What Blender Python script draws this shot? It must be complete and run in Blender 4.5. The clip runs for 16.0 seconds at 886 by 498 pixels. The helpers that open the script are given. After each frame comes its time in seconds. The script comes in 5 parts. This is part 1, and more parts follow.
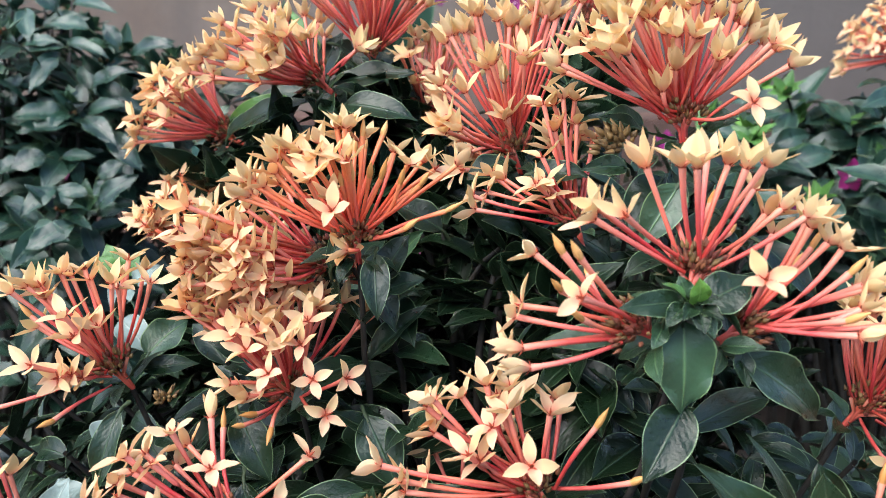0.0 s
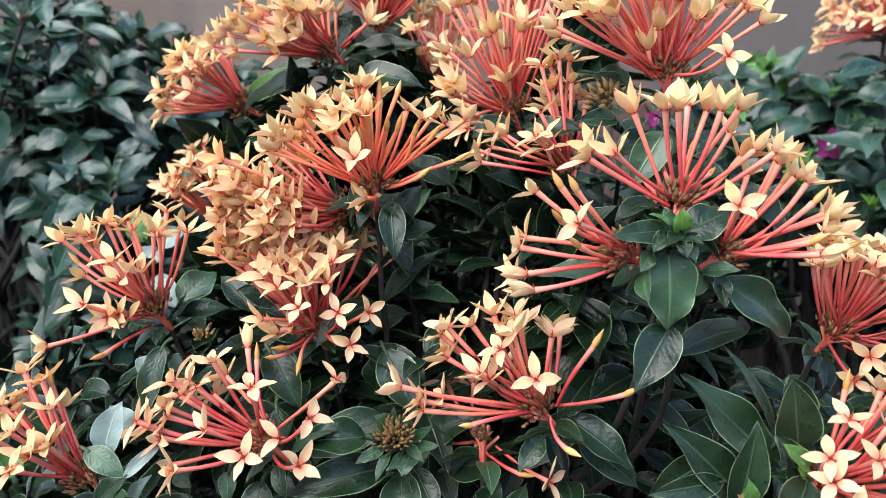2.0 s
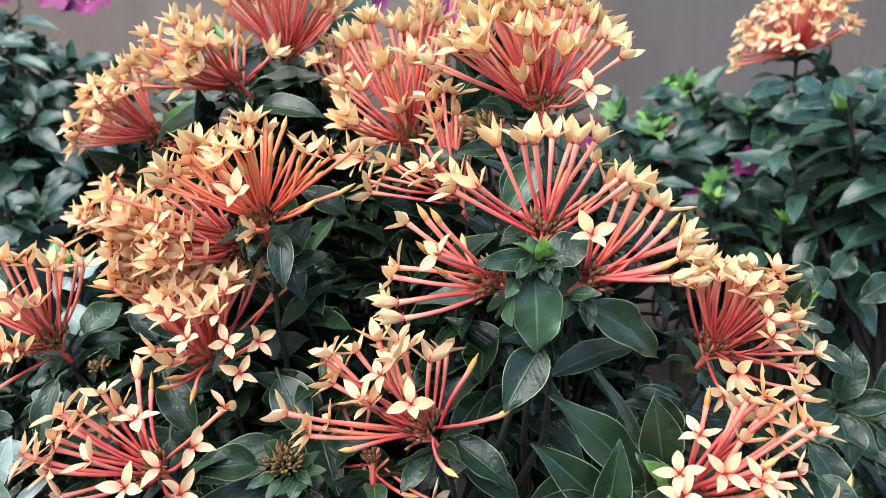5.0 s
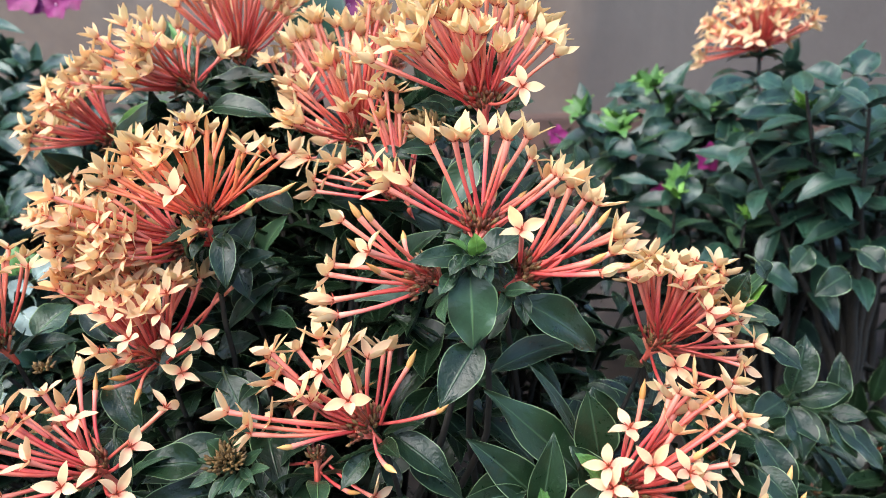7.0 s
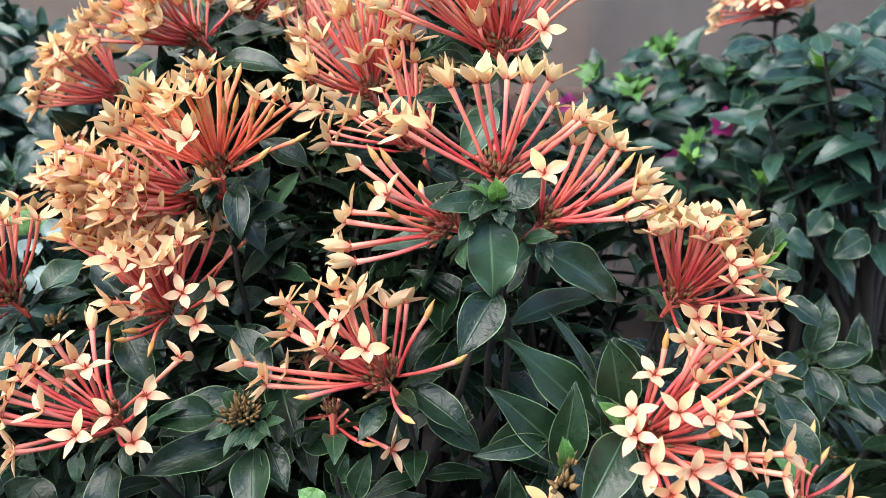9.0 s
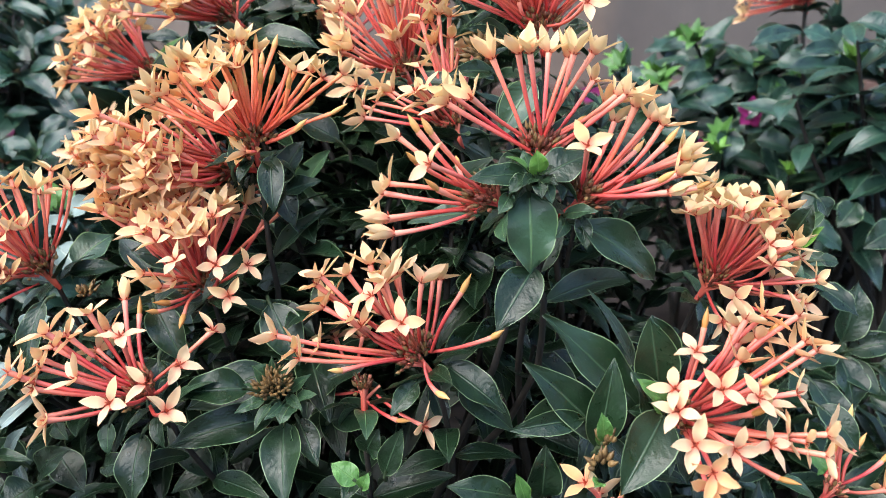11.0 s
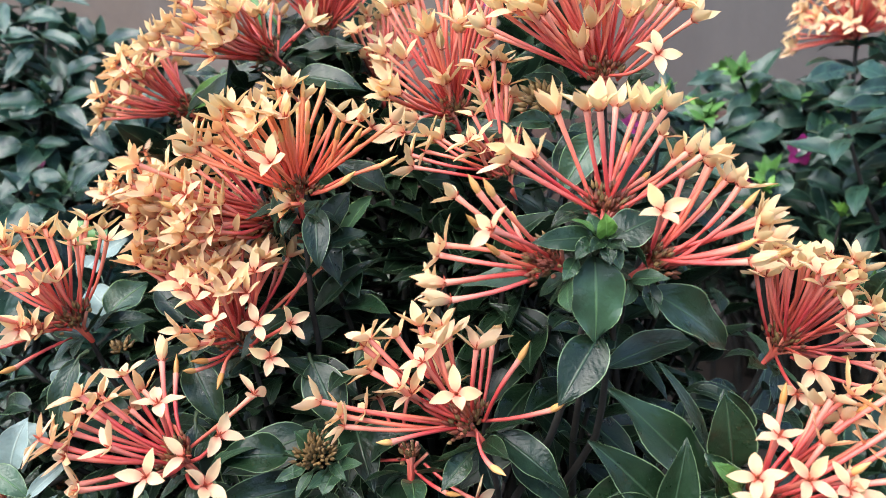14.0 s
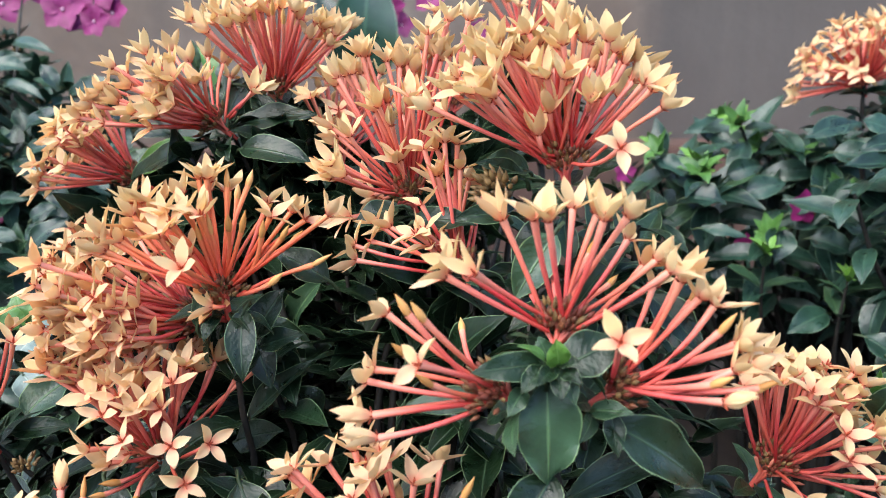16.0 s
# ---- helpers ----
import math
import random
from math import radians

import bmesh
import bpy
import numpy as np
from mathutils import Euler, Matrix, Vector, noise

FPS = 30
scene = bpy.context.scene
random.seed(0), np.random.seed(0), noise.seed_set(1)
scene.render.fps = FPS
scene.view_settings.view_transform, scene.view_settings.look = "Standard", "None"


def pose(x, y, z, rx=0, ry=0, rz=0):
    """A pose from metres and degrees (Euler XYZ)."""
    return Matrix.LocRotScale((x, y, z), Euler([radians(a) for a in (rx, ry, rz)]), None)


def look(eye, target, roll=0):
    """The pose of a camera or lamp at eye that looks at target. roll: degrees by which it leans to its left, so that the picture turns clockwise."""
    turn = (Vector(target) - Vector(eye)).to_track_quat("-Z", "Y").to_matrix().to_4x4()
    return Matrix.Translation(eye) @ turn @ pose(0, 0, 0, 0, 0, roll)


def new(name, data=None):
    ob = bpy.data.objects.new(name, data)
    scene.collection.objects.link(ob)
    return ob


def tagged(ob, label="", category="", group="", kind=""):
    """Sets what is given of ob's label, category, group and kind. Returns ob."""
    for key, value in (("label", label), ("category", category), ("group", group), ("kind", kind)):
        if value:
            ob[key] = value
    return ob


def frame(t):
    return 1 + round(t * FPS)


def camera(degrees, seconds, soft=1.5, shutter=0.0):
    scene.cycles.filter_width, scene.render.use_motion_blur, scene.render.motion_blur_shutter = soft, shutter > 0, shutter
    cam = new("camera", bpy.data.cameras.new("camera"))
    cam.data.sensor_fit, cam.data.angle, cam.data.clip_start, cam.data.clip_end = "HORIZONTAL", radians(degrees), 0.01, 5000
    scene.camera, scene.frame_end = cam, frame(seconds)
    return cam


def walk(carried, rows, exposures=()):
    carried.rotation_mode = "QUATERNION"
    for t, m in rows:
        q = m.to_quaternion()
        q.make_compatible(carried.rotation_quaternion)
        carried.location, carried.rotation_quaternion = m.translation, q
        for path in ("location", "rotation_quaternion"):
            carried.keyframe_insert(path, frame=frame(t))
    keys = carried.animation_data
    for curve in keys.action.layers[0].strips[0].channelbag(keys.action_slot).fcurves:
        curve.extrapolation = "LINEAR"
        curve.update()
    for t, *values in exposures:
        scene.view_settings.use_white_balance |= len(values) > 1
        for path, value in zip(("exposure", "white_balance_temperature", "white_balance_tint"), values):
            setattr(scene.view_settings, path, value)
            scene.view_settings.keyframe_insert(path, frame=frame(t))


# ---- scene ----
cam = camera(58.0, 16.0, 0.85)
PATH = [
    (0, (-0.0023, -0.0220, 0.5130), (0.0132, 1.9059, -0.0187), 0.28),
    (0.5, (-0.0096, -0.0299, 0.5098), (-0.0085, 1.8979, -0.0227), -0.01),
    (1, (-0.0136, -0.0431, 0.5037), (-0.0156, 1.8838, -0.0320), -0.24),
    (1.5, (-0.0112, -0.0563, 0.4996), (0.0017, 1.8677, -0.0465), -0.32),
    (2, (-0.0118, -0.0726, 0.4976), (0.0182, 1.8532, -0.0413), -0.44),
    (2.5, (-0.0034, -0.0804, 0.4922), (0.0432, 1.8435, -0.0521), -0.64),
    (3, (0.0032, -0.0871, 0.4885), (0.0590, 1.8384, -0.0494), -0.95),
    (3.5, (0.0094, -0.0891, 0.4932), (0.0678, 1.8435, -0.0182), -1.05),
    (4, (0.0143, -0.0893, 0.4988), (0.0745, 1.8466, -0.0001), -1.08),
    (4.5, (0.0257, -0.0854, 0.5039), (0.0999, 1.8468, -0.0069), -1.06),
    (5, (0.0405, -0.0873, 0.5093), (0.1264, 1.8452, 0.0014), -1.21),
    (7.5, (0.0715, -0.0919, 0.5060), (0.1720, 1.8399, -0.0020), -1.76),
    (8, (0.0682, -0.0909, 0.4982), (0.1574, 1.8379, -0.0231), -1.97),
    (10.5, (0.0558, -0.0863, 0.4797), (0.1413, 1.8326, -0.0774), -1.13),
    (11, (0.0472, -0.0865, 0.4748), (0.1157, 1.8347, -0.0769), -0.97),
    (11.5, (0.0298, -0.0829, 0.4742), (0.1085, 1.8352, -0.0869), -0.13),
    (12, (0.0311, -0.0821, 0.4710), (0.1024, 1.8429, -0.0670), -0.77),
    (12.5, (0.0244, -0.0824, 0.4751), (0.0915, 1.8437, -0.0594), -0.56),
    (13, (0.0220, -0.0737, 0.4744), (0.0683, 1.8578, -0.0423), -0.71),
    (13.5, (0.0206, -0.0688, 0.4799), (0.0558, 1.8649, -0.0294), -0.64),
    (14, (0.0291, -0.0558, 0.4912), (0.0545, 1.8768, -0.0230), -0.59),
    (14.5, (0.0439, -0.0433, 0.4993), (0.0569, 1.8958, 0.0100), -1.15),
    (15, (0.0568, -0.0295, 0.5112), (0.0707, 1.9120, 0.0312), -1.14),
    (15.5, (0.0618, -0.0167, 0.5175), (0.0741, 1.9251, 0.0388), -0.92),
    (16, (0.0648, 0.0032, 0.5205), (0.0566, 1.9467, 0.0487), -0.71),
]
EXPOSURES = [(0, 1.91), (1.5, 1.91), (3.5, 2.03), (5, 2.04), (8, 2.02), (10.5, 2.02), (13, 2.08), (14.5, 2.02), (15.5, 1.94), (16, 1.87)]
walk(cam, [(t, look(eye, target, roll)) for t, eye, target, roll in PATH], EXPOSURES)
cam.data.dof.use_dof = True
cam.data.dof.focus_distance = 0.43
cam.data.dof.aperture_fstop = 10.5

# ---- world and light: soft daylight in open shade ----
sky_world = bpy.data.worlds.new("sky")
scene.world = sky_world
sky_world.use_nodes = True
wn = sky_world.node_tree
sky = wn.nodes.new("ShaderNodeTexSky")
sky.sky_type = 'NISHITA'
sky.sun_disc = False
sky.sun_elevation = radians(54)
sky.sun_rotation = radians(-120)
wn.links.new(sky.outputs[0], wn.nodes["Background"].inputs[0])
wn.nodes["Background"].inputs[1].default_value = 0.15
sun = new("sun", bpy.data.lights.new("sun", 'SUN'))
sun.data.energy = 1.4
sun.data.angle = radians(55)
sun.data.color = (1.0, 0.95, 0.89)
sun.matrix_world = look((-1.2, -1.1, 3.0), (0, 0.4, 0.3))


# ---- materials ----
class Nodes:
    """Short hand for a material's node tree."""

    def __init__(self, name):
        self.mat = bpy.data.materials.new(name)
        self.mat.use_nodes = True
        self.tree = self.mat.node_tree
        self.bsdf = self.tree.nodes["Principled BSDF"]

    def node(self, kind, **inputs):
        n = self.tree.nodes.new("ShaderNode" + kind)
        for key, value in inputs.items():
            self.put(n, key.replace("_", " "), value)
        return n

    def put(self, n, key, value):
        if isinstance(value, bpy.types.NodeSocket):
            self.tree.links.new(value, n.inputs[key])
        else:
            n.inputs[key].default_value = value

    def set(self, **inputs):
        for key, value in inputs.items():
            self.put(self.bsdf, key.replace("_", " "), value)
        return self

    def math(self, op, a, b=0.0, c=0.0):
        n = self.tree.nodes.new("ShaderNodeMath")
        n.operation = op
        for i, v in enumerate((a, b, c)):
            self.put(n, i, v)
        return n.outputs[0]

    def mix(self, fac, a, b, blend='MIX'):
        n = self.tree.nodes.new("ShaderNodeMix")
        n.data_type, n.blend_type = 'RGBA', blend
        for i, v in ((0, fac), (6, a), (7, b)):
            if isinstance(v, tuple):
                v = (*v, 1.0)[:4]
            self.put(n, i, v)
        return n.outputs[2]

    def ramp(self, fac, *stops):
        n = self.tree.nodes.new("ShaderNodeValToRGB")
        el = n.color_ramp.elements
        while len(el) < len(stops):
            el.new(0.5)
        for e, (p, col) in zip(el, stops):
            e.position = p
            e.color = (*col, 1.0) if isinstance(col, tuple) else (col, col, col, 1.0)
        self.put(n, 0, fac)
        return n.outputs[0]

    def noise(self, scale, detail=3.0, coord="Object", rough=0.55):
        tc = self.node("TexCoord")
        n = self.node("TexNoise", Scale=scale, Detail=detail, Roughness=rough)
        self.tree.links.new(tc.outputs[coord], n.inputs["Vector"])
        return n.outputs[0]

    def bump(self, height, strength=0.3, distance=0.001):
        n = self.node("Bump", Height=height, Strength=strength, Distance=distance)
        self.put(self.bsdf, "Normal", n.outputs[0])

    def uv(self):
        tc = self.node("TexCoord")
        sep = self.node("SeparateXYZ")
        self.tree.links.new(tc.outputs["UV"], sep.inputs[0])
        return sep.outputs[0], sep.outputs[1]

    def chance(self):
        return self.node("ObjectInfo").outputs["Random"]


def leaf_material(name, deep, lit, rim, vein, gloss, shine=0.5):
    """A leathery leaf: pale midrib and margin, faint side veins, mottled gloss, per-leaf tint. u runs along, v across."""
    m = Nodes(name)
    u, v = m.uv()
    r = m.chance()
    place = m.node("CombineXYZ", X=m.math('MULTIPLY', u, 2.2), Y=v, Z=m.math('MULTIPLY', r, 37.0))
    def mottle(scale, detail):
        n = m.node("TexNoise", Scale=scale, Detail=detail, Roughness=0.6)
        m.tree.links.new(place.outputs[0], n.inputs["Vector"])
        return n.outputs[0]
    blotch, speck = mottle(2.6, 4.0), mottle(24.0, 3.0)
    base = m.mix(m.math('MULTIPLY_ADD', blotch, 1.1, m.math('MULTIPLY_ADD', r, 0.6, -0.55)), deep, lit)
    off = m.math('ABSOLUTE', m.math('SUBTRACT', v, 0.5))
    side = m.math('SINE', m.math('MULTIPLY', m.math('SUBTRACT', u, m.math('MULTIPLY', off, 0.55)), 62.0))
    base = m.mix(m.ramp(side, (0.80, 0.0), (1.0, 0.14)), base, lit)
    mid = m.ramp(off, (0.006, 0.6), (0.036, 0.0))
    base = m.mix(mid, base, vein)
    edge = m.ramp(off, (0.470, 0.0), (0.487, 0.8))
    base = m.mix(edge, base, rim)
    base = m.mix(m.ramp(speck, (0.66, 0.0), (0.74, 0.22)), base, (0.18, 0.22, 0.17))
    # dust and sheen painted into the colour as broad paler patches
    dusty_sheen = mottle(1.1, 5.0)
    base = m.mix(m.ramp(dusty_sheen, (0.45, 0.0), (0.75, 0.28)), base, tuple(min(0.6, 2.1 * c + 0.004) for c in lit))
    m.set(Base_Color=base, Specular_IOR_Level=shine)
    m.set(Roughness=m.ramp(m.math('MULTIPLY_ADD', blotch, 0.8, m.math('MULTIPLY', speck, 0.25)), (0.34, gloss - 0.02), (0.72, gloss + 0.20)))
    relief = m.math('MULTIPLY_ADD', mid, -0.8, m.math('MULTIPLY_ADD', side, 0.03, m.math('MULTIPLY_ADD', blotch, 1.5, m.math('MULTIPLY', speck, 0.10))))
    m.bump(relief, 0.5, 0.0014)
    return m.mat


LEAF = leaf_material("leaf_green", (0.005, 0.0145, 0.0057), (0.0130, 0.0345, 0.0130), (0.22, 0.32, 0.16), (0.058, 0.105, 0.055), 0.25, 0.38)
LEAF_YOUNG = leaf_material("leaf_young", (0.075, 0.19, 0.024), (0.16, 0.34, 0.050), (0.25, 0.40, 0.10), (0.18, 0.34, 0.09), 0.34)
LEAF_PALE = leaf_material("leaf_pale", (0.10, 0.15, 0.135), (0.20, 0.26, 0.23), (0.34, 0.42, 0.33), (0.36, 0.42, 0.34), 0.36)
LEAF_FAR = leaf_material("leaf_far", (0.005, 0.018, 0.011), (0.025, 0.072, 0.044), (0.12, 0.20, 0.11), (0.07, 0.14, 0.08), 0.25, 0.52)
LEAF_TIP = leaf_material("leaf_tip_green", (0.036, 0.105, 0.020), (0.090, 0.215, 0.045), (0.20, 0.32, 0.10), (0.14, 0.26, 0.08), 0.32)
LEAF_MID = leaf_material("leaf_fresh_green", (0.018, 0.046, 0.022), (0.038, 0.088, 0.038), (0.24, 0.36, 0.15), (0.14, 0.26, 0.10), 0.28)
LEAVES_BY_KIND = {'m': LEAF_MID, 'd': LEAF, 'l': LEAF_YOUNG, 'p': LEAF_PALE, 'f': LEAF_FAR, 't': LEAF_TIP}


def petal_material():
    """u runs along the petal; the whole part of v tells how rosy this petal is (0 to 9), the rest runs across."""
    m = Nodes("petal_cream")
    u, vv = m.uv()
    v = m.math('FRACT', vv)
    rosy = m.math('MULTIPLY', m.math('FLOOR', vv), 0.111)
    r = m.chance()
    tone = m.mix(r, (0.815, 0.618, 0.300), (0.80, 0.680, 0.418))
    tone = m.mix(m.math('MULTIPLY', rosy, 0.8), tone, (0.88, 0.61, 0.43))
    tone = m.mix(m.ramp(r, (0.91, 0.0), (0.94, 0.55)), tone, (0.96, 0.46, 0.12))
    pinker = m.ramp(m.noise(70.0, 3.0), (0.46, 0.0), (0.68, 0.45))
    tone = m.mix(pinker, tone, (0.88, 0.61, 0.37))
    off = m.math('ABSOLUTE', m.math('SUBTRACT', v, 0.5))
    tone = m.mix(m.ramp(off, (0.30, 0.0), (0.5, 0.35)), tone, (0.92, 0.82, 0.55))
    tone = m.mix(m.ramp(u, (0.84, 0.0), (1.0, 0.55)), tone, (0.88, 0.44, 0.24))
    tone = m.mix(m.ramp(u, (0.0, 0.95), (0.34, 0.0)), tone, (0.84, 0.26, 0.18))
    streak = m.math('SINE', m.math('MULTIPLY', v, 46.0))
    tone = m.mix(m.math('MULTIPLY_ADD', streak, 0.008, 0.01), tone, (0.72, 0.38, 0.18))
    spots = m.ramp(m.noise(350.0, 2.0), (0.70, 0.0), (0.78, 0.4))
    tone = m.mix(spots, tone, (0.60, 0.30, 0.12))
    m.set(Base_Color=tone, Roughness=0.6, Specular_IOR_Level=0.22)
    m.bump(m.math('MULTIPLY_ADD', streak, 0.05, m.noise(220.0, 3.0)), 0.35, 0.0006)
    through_light = m.node("BsdfTranslucent", Color=m.mix(0.5, tone, (1.0, 0.90, 0.66)))
    both = m.node("MixShader", Fac=0.50)
    m.tree.links.new(m.bsdf.outputs[0], both.inputs[1])
    m.tree.links.new(through_light.outputs[0], both.inputs[2])
    m.tree.links.new(both.outputs[0], m.tree.nodes["Material Output"].inputs["Surface"])
    return m.mat


def tube_material(name, low, high, foot, end):
    m = Nodes(name)
    u, v = m.uv()
    r = m.chance()
    tone = m.mix(r, low, high)
    hue = m.math('FRACT', m.math('MULTIPLY', r, 7.3))
    tone = m.mix(m.ramp(hue, (0.55, 0.0), (0.90, 0.50)), tone, (0.82, 0.26, 0.12))
    tone = m.mix(m.ramp(hue, (0.05, 0.45), (0.35, 0.0)), tone, (0.62, 0.035, 0.065))
    tone = m.mix(m.ramp(u, (0.55, 0.0), (1.0, 0.75)), tone, end)
    tone = m.mix(m.ramp(u, (0.0, 0.9), (0.55, 0.0)), tone, foot)
    tone = m.mix(m.ramp(m.noise(70.0, 3.0), (0.45, 0.0), (0.70, 0.40)), tone, (0.82, 0.20, 0.150))
    grain = m.noise(500.0, 2.0)
    m.set(Base_Color=tone, Roughness=m.math('MULTIPLY_ADD', grain, 0.3, 0.28), Specular_IOR_Level=0.45)
    m.bump(grain, 0.15, 0.0004)
    return m.mat


def plain_material(name, a, b, scale, rough=0.6, bump=0.2):
    m = Nodes(name)
    n = m.noise(scale, 4.0)
    m.set(Base_Color=m.mix(m.ramp(n, (0.35, 0.0), (0.68, 1.0)), a, b), Roughness=rough)
    m.bump(n, bump, 0.001)
    return m.mat


def bud_material():
    m = Nodes("bud_cream")
    u, v = m.uv()
    tone = m.mix(m.chance(), (0.46, 0.20, 0.045), (0.80, 0.43, 0.15))
    tone = m.mix(m.ramp(m.noise(90.0, 2.0), (0.5, 0.0), (0.8, 0.5)), tone, (0.45, 0.24, 0.06))
    m.set(Base_Color=tone, Roughness=0.5)
    return m.mat


PETAL, BUD = petal_material(), bud_material()
TUBE = tube_material("tube_coral", (0.51, 0.046, 0.036), (0.79, 0.170, 0.135), (0.42, 0.020, 0.015), (0.92, 0.42, 0.28))
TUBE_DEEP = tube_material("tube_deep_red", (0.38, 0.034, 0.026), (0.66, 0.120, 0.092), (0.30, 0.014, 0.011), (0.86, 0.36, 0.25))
TUBE_WARM = tube_material("tube_orange", (0.68, 0.095, 0.034), (0.84, 0.21, 0.10), (0.56, 0.040, 0.020), (0.86, 0.34, 0.13))
THROAT = plain_material("throat_dark_red", (0.30, 0.03, 0.015), (0.45, 0.10, 0.04), 300.0)
CALYX = plain_material("calyx_brown", (0.090, 0.026, 0.012), (0.25, 0.085, 0.032), 220.0)
CALYX_OLIVE = plain_material("calyx_olive", (0.085, 0.048, 0.016), (0.25, 0.15, 0.05), 220.0)
CALYX_RED = plain_material("calyx_red", (0.11, 0.022, 0.012), (0.26, 0.06, 0.03), 220.0)
BARK = plain_material("bark_brown", (0.008, 0.007, 0.005), (0.020, 0.016, 0.011), 90.0, 0.8, 0.6)
STALK = plain_material("stalk_green", (0.020, 0.040, 0.015), (0.050, 0.075, 0.030), 200.0)
MAGENTA = plain_material("bract_magenta", (0.15, 0.003, 0.065), (0.26, 0.009, 0.13), 60.0, 0.6)
BRACT_EYE = plain_material("bract_eye_pale", (0.55, 0.25, 0.40), (0.75, 0.50, 0.58), 200.0)
PAVING_BOUNCE = plain_material("bounce_pale", (0.17, 0.165, 0.155), (0.26, 0.25, 0.235), 16.0, 0.9, 0.4)
SOIL = plain_material("soil_dark", (0.013, 0.009, 0.007), (0.036, 0.025, 0.019), 22.0, 0.95, 1.0)
BRICK = plain_material("brick_brown", (0.055, 0.030, 0.022), (0.12, 0.062, 0.045), 14.0, 0.9, 0.6)


def wall_material():
    """Grey-brown plaster with blotches, dark stained runs from above and a darker stretch on one side."""
    m = Nodes("plaster_weathered")
    broad, fine = m.noise(1.9, 5.0), m.noise(38.0, 5.0)
    tone = m.ramp(broad, (0.34, (0.088, 0.058, 0.043)), (0.5, (0.140, 0.102, 0.078)), (0.66, (0.195, 0.155, 0.125)))
    tc = m.node("TexCoord")
    long = m.node("Mapping", Scale=(5.0, 5.0, 0.55))
    m.tree.links.new(tc.outputs["Object"], long.inputs["Vector"])
    runs = m.node("TexNoise", Scale=1.6, Detail=5.0, Roughness=0.6)
    m.tree.links.new(long.outputs[0], runs.inputs["Vector"])
    tone = m.mix(m.ramp(runs.outputs[0], (0.52, 0.0), (0.74, 0.45)), tone, (0.080, 0.066, 0.058))
    sep = m.node("SeparateXYZ")
    m.tree.links.new(tc.outputs["Object"], sep.inputs[0])
    uneven = m.math('MULTIPLY_ADD', runs.outputs[0], 0.35, sep.outputs[0])
    tone = m.mix(m.ramp(m.math('MULTIPLY', uneven, 0.5), (0.335, 0.0), (0.40, 0.72)), tone, (0.070, 0.062, 0.057))
    tone = m.mix(m.ramp(fine, (0.4, 0.0), (0.7, 0.35)), tone, (0.10, 0.08, 0.07))
    m.set(Base_Color=tone, Roughness=0.92)
    m.bump(m.math('MULTIPLY_ADD', broad, 2.0, fine), 0.5, 0.004)
    return m.mat


WALL = wall_material()


# ---- mesh building ----
class Build:
    """Collects vertices, faces, uv and material numbers for one mesh."""

    def __init__(self):
        self.v, self.f, self.uv, self.m = [], [], [], []

    def grid(self, rows, uv, mat=0, wrap=False):
        """rows: lists of Vectors. uv: function of (row, column) in 0..1."""
        start, nr, nc = len(self.v), len(rows), len(rows[0])
        for row in rows:
            self.v.extend(tuple(p) for p in row)
        for i in range(nr - 1):
            for j in range(nc if wrap else nc - 1):
                k = (j + 1) % nc
                self.f.append((start + i * nc + j, start + i * nc + k, start + (i + 1) * nc + k, start + (i + 1) * nc + j))
                a, b, c, d = i / (nr - 1), (i + 1) / (nr - 1), j / max(nc - 1, 1), (j + 1) / max(nc - 1, 1)
                self.uv.extend((uv(a, c), uv(a, d), uv(b, d), uv(b, c)))
                self.m.append(mat)

    def tube(self, points, radii, sides=6, mat=0):
        rows = []
        for i, p in enumerate(points):
            ahead = (points[min(i + 1, len(points) - 1)] - points[max(i - 1, 0)]).normalized()
            a = ahead.orthogonal().normalized()
            b = ahead.cross(a)
            rows.append([p + radii[i] * (math.cos(t) * a + math.sin(t) * b) for t in (2 * math.pi * j / sides for j in range(sides))])
        self.grid(rows, lambda s, t: (s, t), mat, True)

    def drop(self, base, along, length, radius, sides=6, mat=0, rings=6, blunt=0.75):
        """A closed bud or pod shape, thickest past the middle, with a pointed end."""
        pts = [base + along * (length * i / (rings - 1)) for i in range(rings)]
        rad = [max(0.06, math.sin(math.pi * min(1.0, (0.12 + 0.88 * i / (rings - 1)) ** blunt))) * radius for i in range(rings)]
        self.tube(pts, rad, sides, mat)

    def mesh(self, name, *materials):
        me = bpy.data.meshes.new(name)
        me.from_pydata(self.v, [], self.f)
        for mat in materials:
            me.materials.append(mat)
        me.polygons.foreach_set("material_index", self.m)
        me.polygons.foreach_set("use_smooth", [True] * len(self.f))
        layer = me.uv_layers.new(name="UVMap")
        layer.data.foreach_set("uv", [c for pair in self.uv for c in pair])
        me.update()
        return me


def part(name, mesh, parent, where=None, label=""):
    ob = new(name, mesh)
    ob.parent = parent
    if where is not None:
        ob.matrix_basis = where
    return tagged(ob, label) if label else ob


def thing(name, at, label, category, group=""):
    ob = new(name)
    ob.location = at
    ob.empty_display_size = 0.02
    return tagged(ob, label, category, group)


rnd = random.Random(7)


